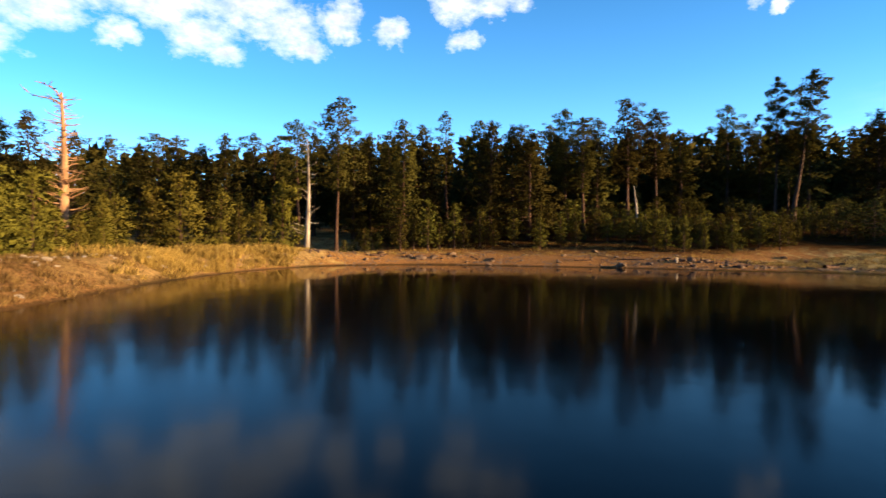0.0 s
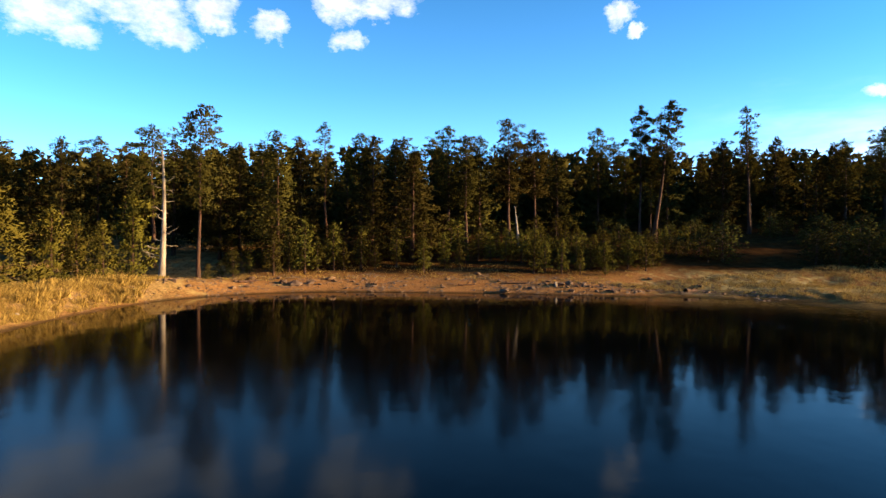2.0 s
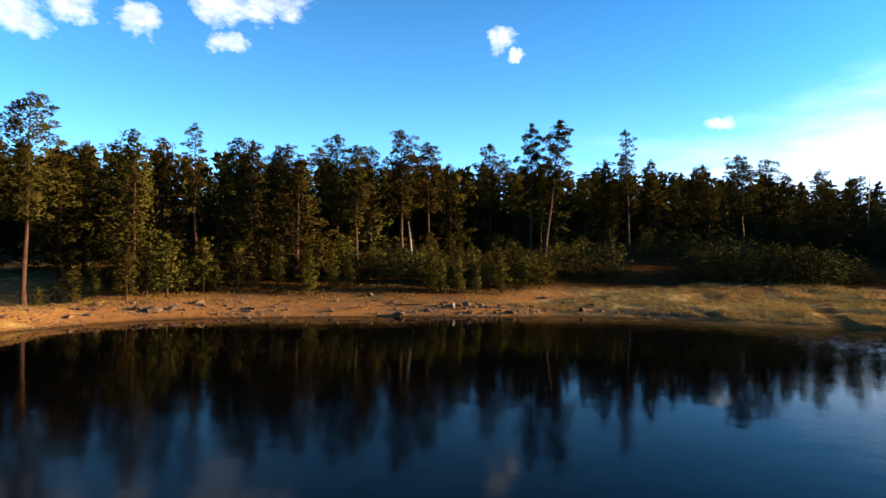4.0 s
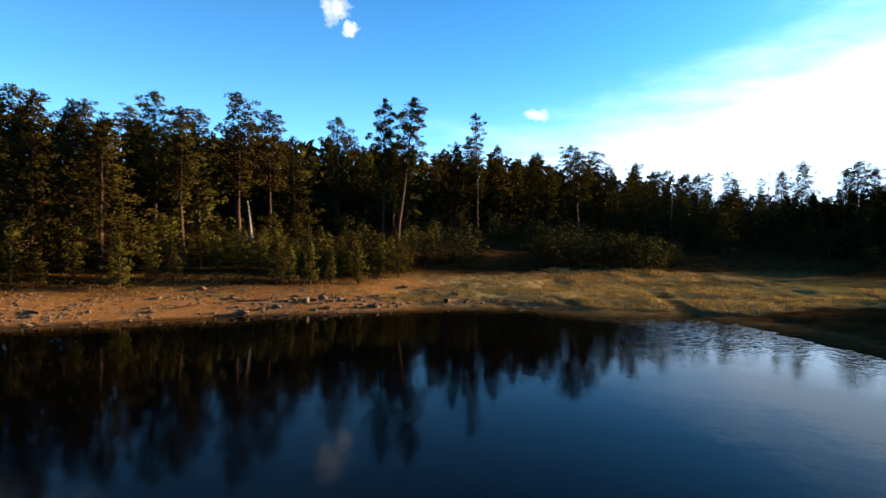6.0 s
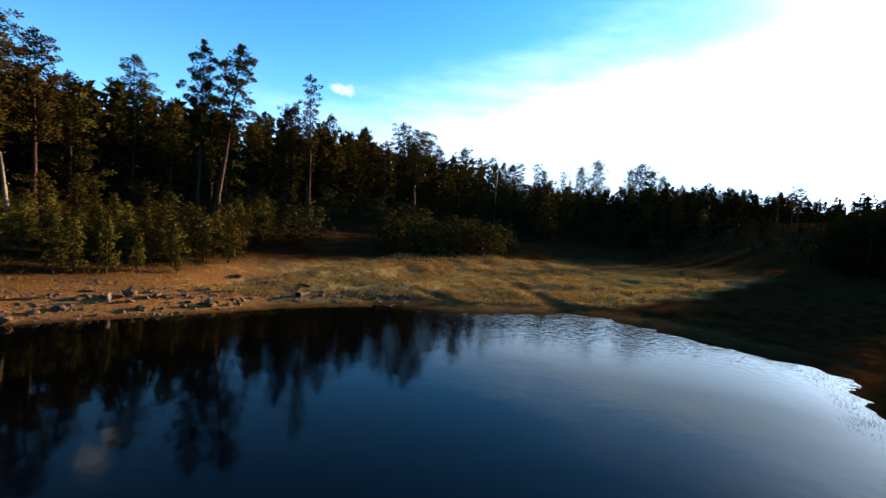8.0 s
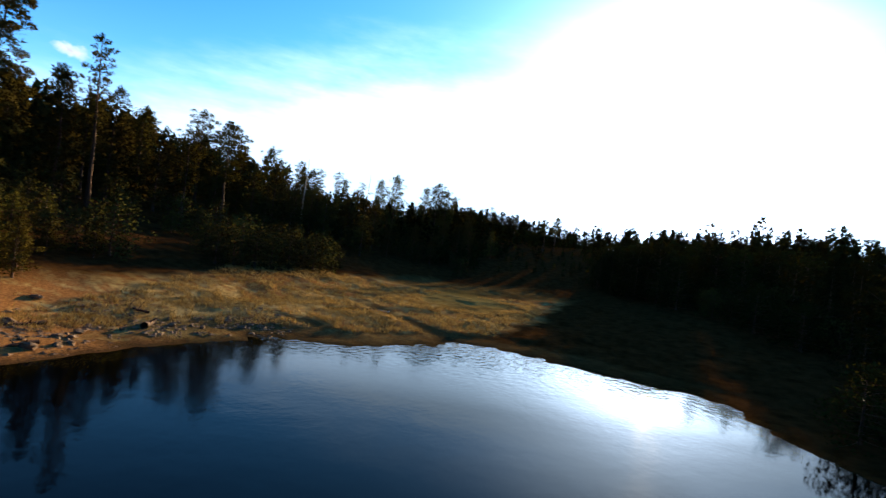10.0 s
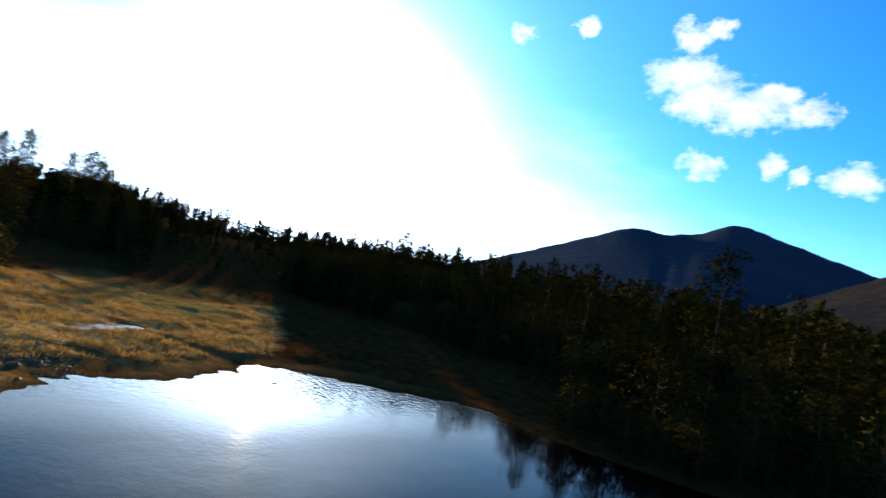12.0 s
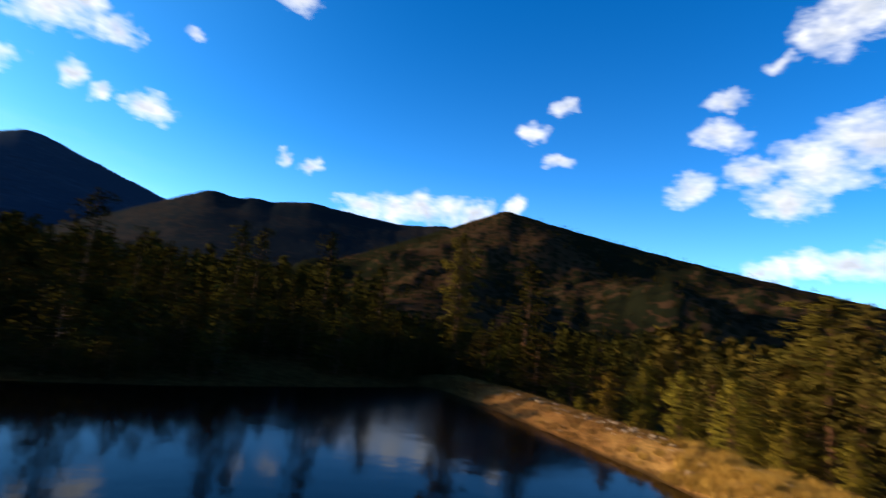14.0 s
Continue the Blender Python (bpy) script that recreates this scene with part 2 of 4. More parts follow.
def ground_material():
    """Dry grass on pale soil near the pond, red-brown mud at its edge, fallen needles under the trees, shade painted
    dark on the banks.
    """
    mat, n = material("dry_ground")
    co = n.add("ShaderNodeTexCoord").outputs["Object"]
    z = n.add("ShaderNodeSeparateXYZ", {0: co}).outputs[2]
    patch = n.noise(0.12, co, 4.0, 0.6).outputs[0]
    mid = n.noise(0.9, co, 5.0, 0.65).outputs[0]
    grain = n.noise(7.0, co, 4.0, 0.7).outputs[0]
    xyz = n.add("ShaderNodeSeparateXYZ", {0: co})
    x, y = xyz.outputs[0], xyz.outputs[1]
    straw = n.mix(n.ramp(mid, 0.3, 0.7), (0.155, 0.098, 0.033, 1), (0.50, 0.342, 0.119, 1))
    soil = n.mix(n.ramp(grain, 0.3, 0.7), (0.12, 0.048, 0.015, 1), (0.38, 0.175, 0.054, 1))
    green = n.mix(n.ramp(grain, 0.3, 0.7), (0.052, 0.046, 0.012, 1), (0.125, 0.102, 0.028, 1))
    litter_and_shade = n.mix(n.ramp(mid, 0.3, 0.7), (0.022, 0.010, 0.003, 1), (0.058, 0.027, 0.009, 1))
    # red soil and stones on the north shore, straw on the dam and the meadow
    meadow = n.ramp(n.math("ADD", x, n.math("MULTIPLY", patch, 8.0)), 30.0, 40.0)
    dam = n.ramp(n.math("ADD", x, n.math("MULTIPLY", patch, 4.0)), -5.0, -10.0)
    strawy = n.math("ADD", n.math("ADD", mid, n.math("SUBTRACT", patch, 0.5)), n.math("SUBTRACT", n.math("ADD", n.math("MULTIPLY", meadow, 0.3), n.math("MULTIPLY", dam, 0.34)), 0.26))
    col = n.mix(n.ramp(strawy, 0.42, 0.6), soil, straw)
    tawny = n.mix(n.ramp(n.math("ADD", n.math("MULTIPLY", grain, 0.6), n.math("MULTIPLY", mid, 0.4)), 0.38, 0.62), (0.055, 0.028, 0.010, 1), (0.26, 0.145, 0.050, 1))
    col = n.mix(n.math("MULTIPLY", dam, 0.85), col, tawny)
    rusty = n.mix(n.ramp(grain, 0.38, 0.62), (0.030, 0.014, 0.006, 1), (0.16, 0.078, 0.028, 1))
    col = n.mix(n.math("MULTIPLY", dam, n.ramp(n.math("ADD", y, n.math("MULTIPLY", patch, 8.0)), 33.0, 25.0, 0.0, 0.85)), col, rusty)
    # weedy and worn patches
    tuft = n.noise(0.45, co, 4.0, 0.7).outputs[0]
    col = n.mix(n.ramp(tuft, 0.52, 0.66, 0.0, 0.15), col, green)
    bare = n.noise(1.7, co, 4.0, 0.7).outputs[0]
    col = n.mix(n.ramp(bare, 0.55, 0.7, 0.0, 0.5), col, (0.060, 0.036, 0.018, 1))
    # brown mud left bare below the meadow by the falling water
    olive_mud = n.mix(n.ramp(grain, 0.3, 0.7), (0.034, 0.022, 0.008, 1), (0.105, 0.070, 0.026, 1))
    muddy = n.math("MULTIPLY", n.ramp(n.math("ADD", z, n.math("MULTIPLY", n.math("SUBTRACT", mid, 0.5), 0.3)), 0.44, 0.24), meadow)
    col = n.mix(n.math("MULTIPLY", muddy, 0.85), col, olive_mud)
    # a hollow and a groove in the meadow, both toned darker
    along = n.math("ADD", n.math("MULTIPLY", n.math("SUBTRACT", x, 41.3), 0.33), n.math("MULTIPLY", n.math("SUBTRACT", y, 40.3), 0.94))
    across = n.math("SUBTRACT", n.math("MULTIPLY", n.math("SUBTRACT", x, 41.3), 0.94), n.math("MULTIPLY", n.math("SUBTRACT", y, 40.3), 0.33))
    ring = n.math("ADD", n.math("POWER", n.math("DIVIDE", along, 2.7), 2.0), n.math("POWER", n.math("DIVIDE", across, 0.8), 2.0))
    hollow = n.ramp(n.math("ADD", ring, n.math("MULTIPLY", n.math("SUBTRACT", mid, 0.5), 1.2)), 1.2, 0.5)
    off_line = n.math("ABSOLUTE", n.math("SUBTRACT", n.math("MULTIPLY", n.math("SUBTRACT", x, 47.5), 0.61), n.math("MULTIPLY", n.math("SUBTRACT", y, 33.0), 0.79)))
    groove = n.math("MULTIPLY", n.ramp(n.math("ADD", off_line, n.math("MULTIPLY", n.math("SUBTRACT", mid, 0.5), 1.4)), 1.3, 0.5), n.math("MULTIPLY", n.ramp(x, 40.0, 42.0), n.ramp(x, 57.0, 53.0)))
    col = n.mix(n.math("MULTIPLY", n.math("MAXIMUM", hollow, groove), 0.85), col, olive_mud)
    # damp green flat east of the cove
    gx2 = n.math("POWER", n.math("DIVIDE", n.math("SUBTRACT", x, 69.0), 14.0), 2.0)
    gy2 = n.math("POWER", n.math("DIVIDE", n.math("SUBTRACT", y, 29.0), 6.0), 2.0)
    damp = n.ramp(n.math("ADD", n.math("ADD", gx2, gy2), n.math("SUBTRACT", mid, 0.5)), 1.2, 0.6)
    col = n.mix(n.math("MULTIPLY", damp, 0.7), col, green)
    # shade over the far east meadow, put into the colour as a dark tone
    shade_east = n.ramp(n.math("ADD", x, n.math("MULTIPLY", mid, 8.0)), 78.0, 86.0)
    wet = n.ramp(n.math("ADD", z, n.math("MULTIPLY", n.math("SUBTRACT", mid, 0.5), 0.3)), 0.26, 0.06)
    col = n.mix(n.math("MULTIPLY", shade_east, 0.8), col, (0.030, 0.027, 0.009, 1))
    col = n.mix(n.math("MULTIPLY", n.math("MULTIPLY", wet, n.math("SUBTRACT", 1.0, meadow)), 0.7), col, n.mix(n.ramp(patch, 0.45, 0.6), soil, (0.075, 0.042, 0.015, 1)))
    dark_edge = n.ramp(n.math("ADD", z, n.math("MULTIPLY", n.math("SUBTRACT", grain, 0.5), 0.12)), 0.15, 0.03)
    col = n.mix(n.math("MULTIPLY", dark_edge, 0.75), col, (0.024, 0.016, 0.008, 1))
    # fallen needles in the north woods; the same dark tone paints shade on the banks
    # reaches lower on the north shore, painting the saplings' shade
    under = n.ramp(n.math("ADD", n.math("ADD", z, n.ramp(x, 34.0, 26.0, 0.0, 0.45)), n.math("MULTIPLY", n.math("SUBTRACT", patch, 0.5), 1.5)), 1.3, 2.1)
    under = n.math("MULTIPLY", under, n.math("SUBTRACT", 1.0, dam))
    # south bank: its shade is put into the ground colour
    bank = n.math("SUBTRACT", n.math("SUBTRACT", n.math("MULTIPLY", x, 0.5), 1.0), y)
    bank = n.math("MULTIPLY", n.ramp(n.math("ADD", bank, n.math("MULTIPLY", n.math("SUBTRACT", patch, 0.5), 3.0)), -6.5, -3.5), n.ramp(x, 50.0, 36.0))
    # the dam's south end is darkened the same way for its shade
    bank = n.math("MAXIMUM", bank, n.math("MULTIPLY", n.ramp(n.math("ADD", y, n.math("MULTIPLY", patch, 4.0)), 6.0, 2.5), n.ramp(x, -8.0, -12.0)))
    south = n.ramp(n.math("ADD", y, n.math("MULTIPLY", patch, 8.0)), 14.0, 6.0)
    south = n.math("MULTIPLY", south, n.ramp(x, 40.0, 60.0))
    # painted dark from the meadow's shadow edge southwards
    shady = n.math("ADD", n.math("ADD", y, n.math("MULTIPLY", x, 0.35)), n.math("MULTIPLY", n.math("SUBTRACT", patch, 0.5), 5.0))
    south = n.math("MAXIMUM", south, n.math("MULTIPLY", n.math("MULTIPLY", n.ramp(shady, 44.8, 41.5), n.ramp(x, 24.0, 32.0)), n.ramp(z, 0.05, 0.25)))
    col = n.mix(n.math("MAXIMUM", n.math("MAXIMUM", under, n.ramp(n.math("ADD", x, n.math("MULTIPLY", patch, 10.0)), 96.0, 104.0)), n.math("MAXIMUM", bank, south)), col, litter_and_shade)
    h = n.math("ADD", n.math("MULTIPLY", mid, 0.6), n.math("MULTIPLY", grain, 0.4))
    relief = n.add("ShaderNodeBump", {"Height": h, "Strength": 0.8, "Distance": 0.18}).outputs[0]
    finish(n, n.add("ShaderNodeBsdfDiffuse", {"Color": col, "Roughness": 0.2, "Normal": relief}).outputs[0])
    return mat


def rock_material():
    mat, n = material("basalt_rock")
    co = n.add("ShaderNodeTexCoord").outputs["Object"]
    each = n.add("ShaderNodeObjectInfo").outputs["Random"]
    a = n.noise(3.0, co, 5.0, 0.65).outputs[0]
    b = n.noise(14.0, co, 4.0, 0.7).outputs[0]
    col = n.mix(n.ramp(a, 0.35, 0.65), (0.075, 0.040, 0.020, 1), (0.21, 0.120, 0.060, 1))
    col = n.mix(n.math("MULTIPLY", each, 0.6), col, (0.050, 0.028, 0.018, 1))
    relief = n.add("ShaderNodeBump", {"Height": n.math("ADD", a, n.math("MULTIPLY", b, 0.4)), "Strength": 0.7, "Distance": 0.05}).outputs[0]
    finish(n, n.add("ShaderNodeBsdfPrincipled", {"Base Color": col, "Roughness": 0.88, "Specular IOR Level": 0.2, "Normal": relief}).outputs[0])
    return mat


def grass_material(name, dark, light):
    mat, n = material(name)
    each = n.add("ShaderNodeNewGeometry").outputs["Random Per Island"]
    col = n.mix(each, (*dark, 1), (*light, 1))
    patch = n.noise(0.35, n.add("ShaderNodeTexCoord").outputs["Object"], 3.0).outputs[0]
    col = n.mix(n.ramp(patch, 0.4, 0.7, 0.0, 0.5), col, (dark[0] * 0.7, dark[1] * 0.7, dark[2] * 0.7, 1))
    a = n.add("ShaderNodeBsdfDiffuse", {"Color": col, "Roughness": 0.5}).outputs[0]
    b = n.add("ShaderNodeBsdfTranslucent", {"Color": col}).outputs[0]
    finish(n, n.add("ShaderNodeMixShader", {0: 0.2, 1: a, 2: b}).outputs[0])
    return mat


def mountain_material(name, tree, bare, tree_scale, amount):
    """Dark conifer cover with bare slopes showing through."""
    mat, n = material(name)
    co = n.add("ShaderNodeTexCoord").outputs["Object"]
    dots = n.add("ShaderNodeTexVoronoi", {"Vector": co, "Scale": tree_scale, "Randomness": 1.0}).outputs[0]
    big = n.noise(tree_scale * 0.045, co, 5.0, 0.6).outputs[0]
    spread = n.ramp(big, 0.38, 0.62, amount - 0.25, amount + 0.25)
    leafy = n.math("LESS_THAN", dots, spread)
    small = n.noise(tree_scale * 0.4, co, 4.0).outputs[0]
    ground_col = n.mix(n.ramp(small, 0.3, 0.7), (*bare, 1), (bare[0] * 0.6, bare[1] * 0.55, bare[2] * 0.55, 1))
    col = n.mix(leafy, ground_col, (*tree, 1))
    relief = n.add("ShaderNodeBump", {"Height": n.math("SUBTRACT", 1.0, dots), "Strength": 0.12, "Distance": 2.5 / tree_scale * 0.12}).outputs[0]
    finish(n, n.add("ShaderNodeBsdfPrincipled", {"Base Color": col, "Roughness": 0.95, "Specular IOR Level": 0.0, "Normal": relief}).outputs[0])
    return mat


PINE = foliage("pine_needles", (0.020, 0.0180, 0.0045), (0.060, 0.047, 0.010), 0.03)
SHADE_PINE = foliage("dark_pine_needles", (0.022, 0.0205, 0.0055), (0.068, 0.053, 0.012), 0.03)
OLIVE = foliage("young_pine_needles", (0.036, 0.033, 0.006), (0.130, 0.104, 0.016), 0.05)
SAPLING = foliage("sapling_needles", (0.025, 0.024, 0.005), (0.092, 0.075, 0.014), 0.05)
# south bank needles: the bank's shade is put into a darker pine green
SHADED_PINYON = foliage("shaded_pinyon_needles", (0.010, 0.011, 0.003), (0.036, 0.031, 0.007))
JUNIPER = foliage("juniper_leaves", (0.018, 0.019, 0.0055), (0.068, 0.060, 0.015))
# needles of the south and east woods, darkened to paint in their shade
SHADED_FIR = foliage("shaded_fir_needles", (0.007, 0.008, 0.0022), (0.024, 0.021, 0.005))
BARK = bark("pine_bark", (0.022, 0.011, 0.007), (0.095, 0.043, 0.022))
SILVER = bark("weathered_dead_wood", (0.13, 0.09, 0.06), (0.36, 0.28, 0.20), 2.0)
ORANGE = bark("barkless_orange_wood", (0.17, 0.08, 0.036), (0.40, 0.21, 0.10), 2.0)
GROUND, WATER, ROCK = ground_material(), water_material(), rock_material()
STRAW = grass_material("dry_straw", (0.11, 0.064, 0.016), (0.50, 0.315, 0.078))
PALE_STRAW = grass_material("pale_straw", (0.11, 0.066, 0.020), (0.50, 0.336, 0.105))
BROWN_GRASS = grass_material("brown_grass", (0.050, 0.024, 0.008), (0.30, 0.175, 0.060))
SEDGE = grass_material("dull_green_sedge", (0.045, 0.034, 0.007), (0.13, 0.094, 0.020))
# the far mountain's haze of distance is put into its cover as bluer colours
HAZY_MOUNTAIN = mountain_material("hazy_mountain_cover", (0.015, 0.026, 0.043), (0.026, 0.038, 0.058), 0.045, 0.62)
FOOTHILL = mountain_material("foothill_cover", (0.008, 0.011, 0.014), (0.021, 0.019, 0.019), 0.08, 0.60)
NEAR_HILL = mountain_material("hill_cover", (0.006, 0.007, 0.004), (0.029, 0.018, 0.011), 0.16, 0.64)


# ---- mesh helpers ----
def mesh_object(name, verts, faces, mat, parent=None, smooth=False, label="", normals=None):
    """One mesh object from arrays; faces all of one length. normals: one for each vert, for soft leaf masses."""
    me = bpy.data.meshes.new(name)
    verts, faces = np.asarray(verts, np.float32), np.asarray(faces, np.int32)
    k = faces.shape[1]
    me.vertices.add(len(verts))
    me.vertices.foreach_set("co", verts.ravel())
    me.loops.add(faces.size)
    me.loops.foreach_set("vertex_index", faces.ravel())
    me.polygons.add(len(faces))
    me.polygons.foreach_set("loop_start", np.arange(0, faces.size, k, dtype=np.int32))
    me.polygons.foreach_set("use_smooth", np.full(len(faces), smooth))
    me.update(calc_edges=True)
    me.materials.append(mat)
    if normals is not None:
        me.normals_split_custom_set_from_vertices(np.asarray(normals, np.float32).tolist())
    ob = new(name, me)
    ob.parent = parent
    if label:
        tagged(ob, label)
    return ob


def tube(points, radii, sides=7):
    """A tapered tube through points, as verts and quads."""
    points = np.asarray(points, float)
    n = len(points)
    axis = np.gradient(points, axis=0)
    axis /= np.linalg.norm(axis, axis=1)[:, None] + 1e-9
    ref = np.where(np.abs(axis[:, 2:3]) > 0.9, np.array([[1.0, 0, 0]]), np.array([[0, 0, 1.0]]))
    u = np.cross(axis, ref)
    u /= np.linalg.norm(u, axis=1)[:, None] + 1e-9
    v = np.cross(axis, u)
    ang = np.arange(sides) * 2 * math.pi / sides
    ring = points[:, None] + np.asarray(radii)[:, None, None] * (u[:, None] * np.cos(ang)[None, :, None] + v[:, None] * np.sin(ang)[None, :, None])
    a = (np.arange(n - 1)[:, None] * sides + np.arange(sides)[None]).ravel()
    b = (np.arange(n - 1)[:, None] * sides + (np.arange(sides)[None] + 1) % sides).ravel()
    return ring.reshape(-1, 3), np.stack([a, b, b + sides, a + sides], 1)


def join(pieces):
    verts, faces, k = [], [], 0
    for v, f in pieces:
        verts.append(v)
        faces.append(np.asarray(f) + k)
        k += len(v)
    return np.concatenate(verts), np.concatenate(faces)


def clumps(rng, centres, radii, counts, outward, length, squash):
    """Rounded pads of short needle sprays, shingled over one another."""
    n = int(counts.sum())
    c, r, o = np.repeat(centres, counts, 0), np.repeat(radii, counts)[:, None], np.repeat(outward, counts, 0)
    d = rng.normal(size=(n, 3)) + o * 0.45
    d /= np.linalg.norm(d, axis=1)[:, None] + 1e-9
    at = c + d * r * rng.uniform(0.1, 1.0, (n, 1)) ** 0.45 * [1, 1, squash]
    dense = squash > 0.62                     # bushy kinds: sprays lie flat over the pad
    if dense:
        at = c + d * r * rng.uniform(0.45, 1.0, (n, 1)) ** 0.5 * [1, 1, squash]
        aim = np.cross(d, rng.normal(size=(n, 3))) * 0.9 + d * 0.3 + o * 0.2 + rng.normal(size=(n, 3)) * 0.2
        aim[:, 2] += 0.3
    else:
        aim = d * 0.75 + o * 0.45 + rng.normal(size=(n, 3)) * 0.4
        aim[:, 2] += 0.12
    aim /= np.linalg.norm(aim, axis=1)[:, None] + 1e-9
    side = np.cross(aim, d + rng.normal(size=(n, 3)) * (0.3 if dense else 0.5))
    side /= np.linalg.norm(side, axis=1)[:, None] + 1e-9
    ln = length * rng.uniform(0.6, 1.3, (n, 1))
    wd = ln * (rng.uniform(0.45, 0.8, (n, 1)) if dense else rng.uniform(0.34, 0.62, (n, 1)))
    return soft_blades(at - side * wd * 0.5, at + side * wd * 0.5, at + aim * ln, d * 0.5 + o * 0.75 + np.array([0, 0, 0.22]))


def soft_blades(a, b, tip, face):
    """Blades as verts, faces and normals, all turned to the side that they face in their mass of leaves."""
    face = face / (np.linalg.norm(face, axis=1)[:, None] + 1e-9)
    turned = np.einsum("ij,ij->i", np.cross(b - a, tip - a), face) < 0
    a2, b2 = np.where(turned[:, None], b, a), np.where(turned[:, None], a, b)
    v = np.stack([a2, b2, tip], 1).reshape(-1, 3)
    return v, np.arange(len(v)).reshape(-1, 3), np.repeat(face, 3, 0)


# ---- the lie of the land ----
# the pond's edge, counter-clockwise from the dam's south end
SHORE = [(-9.5, -6), (-5, -2), (1, 1.5), (9, 6.2), (17.5, 11), (25.5, 13.8), (29.5, 14.3), (33, 14.2), (36.4, 15.2), (37.4, 17.5), (38.3, 20), (40.3, 22.8), (42.4, 25.4),
         (43, 28.2), (40.5, 30.8), (38, 33), (36.4, 36), (36.3, 39.4), (34, 42.4), (31, 44.6), (27.5, 45.4), (24, 46.6), (20.7, 48), (16.5, 49.8), (10, 51.4),
         (4, 52.9), (-2, 53.4), (-7, 51.6), (-11.2, 48), (-13.4, 43), (-14.4, 38), (-14.9, 31), (-14.4, 24), (-13.5, 17), (-12.4, 8), (-11.2, 0)]


def smooth_loop(pts, times=2):
    pts = np.array(pts, float)
    for _ in range(times):
        nxt = np.roll(pts, -1, 0)
        pts = np.stack([0.75 * pts + 0.25 * nxt, 0.25 * pts + 0.75 * nxt], 1).reshape(-1, 2)
    return pts


EDGE = smooth_loop(SHORE)


def shore_distance(x, y):
    """Metres from the pond's edge; minus inside it."""
    p = np.stack([np.ravel(x), np.ravel(y)], 1)
    best = np.full(len(p), 1e9)
    inside = np.zeros(len(p), bool)
    nxt = np.roll(EDGE, -1, 0)
    for a, b in zip(EDGE, nxt):
        ab, ap = b - a, p - a
        t = np.clip((ap @ ab) / (ab @ ab), 0, 1)
        best = np.minimum(best, np.hypot(*(ap - t[:, None] * ab).T))
        cross = ((a[1] > p[:, 1]) != (b[1] > p[:, 1]))
        with np.errstate(divide="ignore", invalid="ignore"):
            inside ^= cross & (p[:, 0] < (b[0] - a[0]) * (p[:, 1] - a[1]) / (b[1] - a[1]) + a[0])
    return np.where(inside, -best, best).reshape(np.shape(x))


def step(a, b, x):
    t = np.clip((x - a) / (b - a), 0, 1)
    return t * t * (3 - 2 * t)


def rolling(x, y):
    """Uneven ground, without a random table."""
    return (np.sin(x * 0.31 + 1.3 * np.sin(y * 0.17)) * np.cos(y * 0.27 + 0.9 * np.sin(x * 0.13)) * 0.5
            + np.sin(x * 0.93 + y * 0.61 + np.sin(y * 0.5)) * 0.22 + np.sin(y * 1.37 - x * 0.71) * 0.14)


def hummocks(x, y):
    """Irregular low mounds: many waves of unlike length and direction."""
    pick = np.random.default_rng(77)
    out = 0.0
    for k in range(22):
        a, f, p = pick.uniform(0, math.pi), pick.uniform(0.45, 2.6), pick.uniform(0, 6.28)
        out = out + np.sin(f * (x * np.cos(a) + y * np.sin(a)) + p) * 0.016 / f ** 0.5
    for k in range(26):
        a, f, p = pick.uniform(0, math.pi), pick.uniform(2.8, 5.6), pick.uniform(0, 6.28)
        out = out + np.sin(f * (x * np.cos(a) + y * np.sin(a)) + p) * 0.007
    return out


POOL_LEVEL = 0.66


def ground_height(x, y):
    x, y = np.asarray(x, float), np.asarray(y, float)
    d = shore_distance(x, y)
    shelf = step(24, 33, x)              # the cove is shallow
    bank = np.where(d < 0, np.maximum((0.22 - 0.17 * shelf * step(-5, -2, d)) * d, -1.4), 0.075 * np.minimum(d, 9) + 0.01 * np.clip(d - 9, 0, 60) + 0.11 * np.minimum(d, 5) * step(34, 20, x) * step(40, 46, y))
    north = np.clip((x - 30) * 0.28 + (y - 52) * 0.94, 0, 160)
    south = np.clip((x - 30) * 0.3 + (9 - y) * 0.95, 0, 320)
    land = 0.21 * north - 0.0006 * north ** 2 + 0.072 * south
    land *= step(0, 14, d)
    east = 7.0 * step(95, 170, x) * step(70, 20, y)
    dam = 0.12 * np.clip(d, 0, 2) + 1.15 * step(0.2, 3.2, d) - 2.4 * step(4.2, 11, d)
    west = step(-7, -12, x) * step(72, 50, y)
    h = (bank + land + east) * (1 - west) + np.where(d < 0, bank, dam) * west
    rough = rolling(x, y) * (0.07 + 0.22 * step(3, 25, d)) * step(-0.5, 1.5, d)
    lumps = hummocks(x, y)
    pool = np.hypot(((x - 49.4) * 0.83 + (y - 38.2) * 0.55) / 0.95, ((x - 49.4) * 0.55 - (y - 38.2) * 0.83) / 2.05)
    hollow = step(1.7, 0.8, pool)
    h = h * (1 - hollow) + (POOL_LEVEL - 0.12) * hollow
    rough = rough * (1 - hollow)
    h = h - 0.12 * np.exp(-(((x - 47.5) * 0.61 - (y - 33.0) * 0.79) / 0.9) ** 2) * step(40, 43, x) * step(57, 53, x)      # a groove across the meadow
    h = h - 0.10 * np.exp(-((((x - 41.3) * 0.33 + (y - 40.3) * 0.94) / 2.4) ** 2 + (((x - 41.3) * 0.94 - (y - 40.3) * 0.33) / 0.7) ** 2))
    lumps = lumps * (1 - hollow)
    return h + rough + lumps * step(-3.0, 2.0, d) * step(22, 32, x) * step(60, 45, y) * step(130, 90, x)


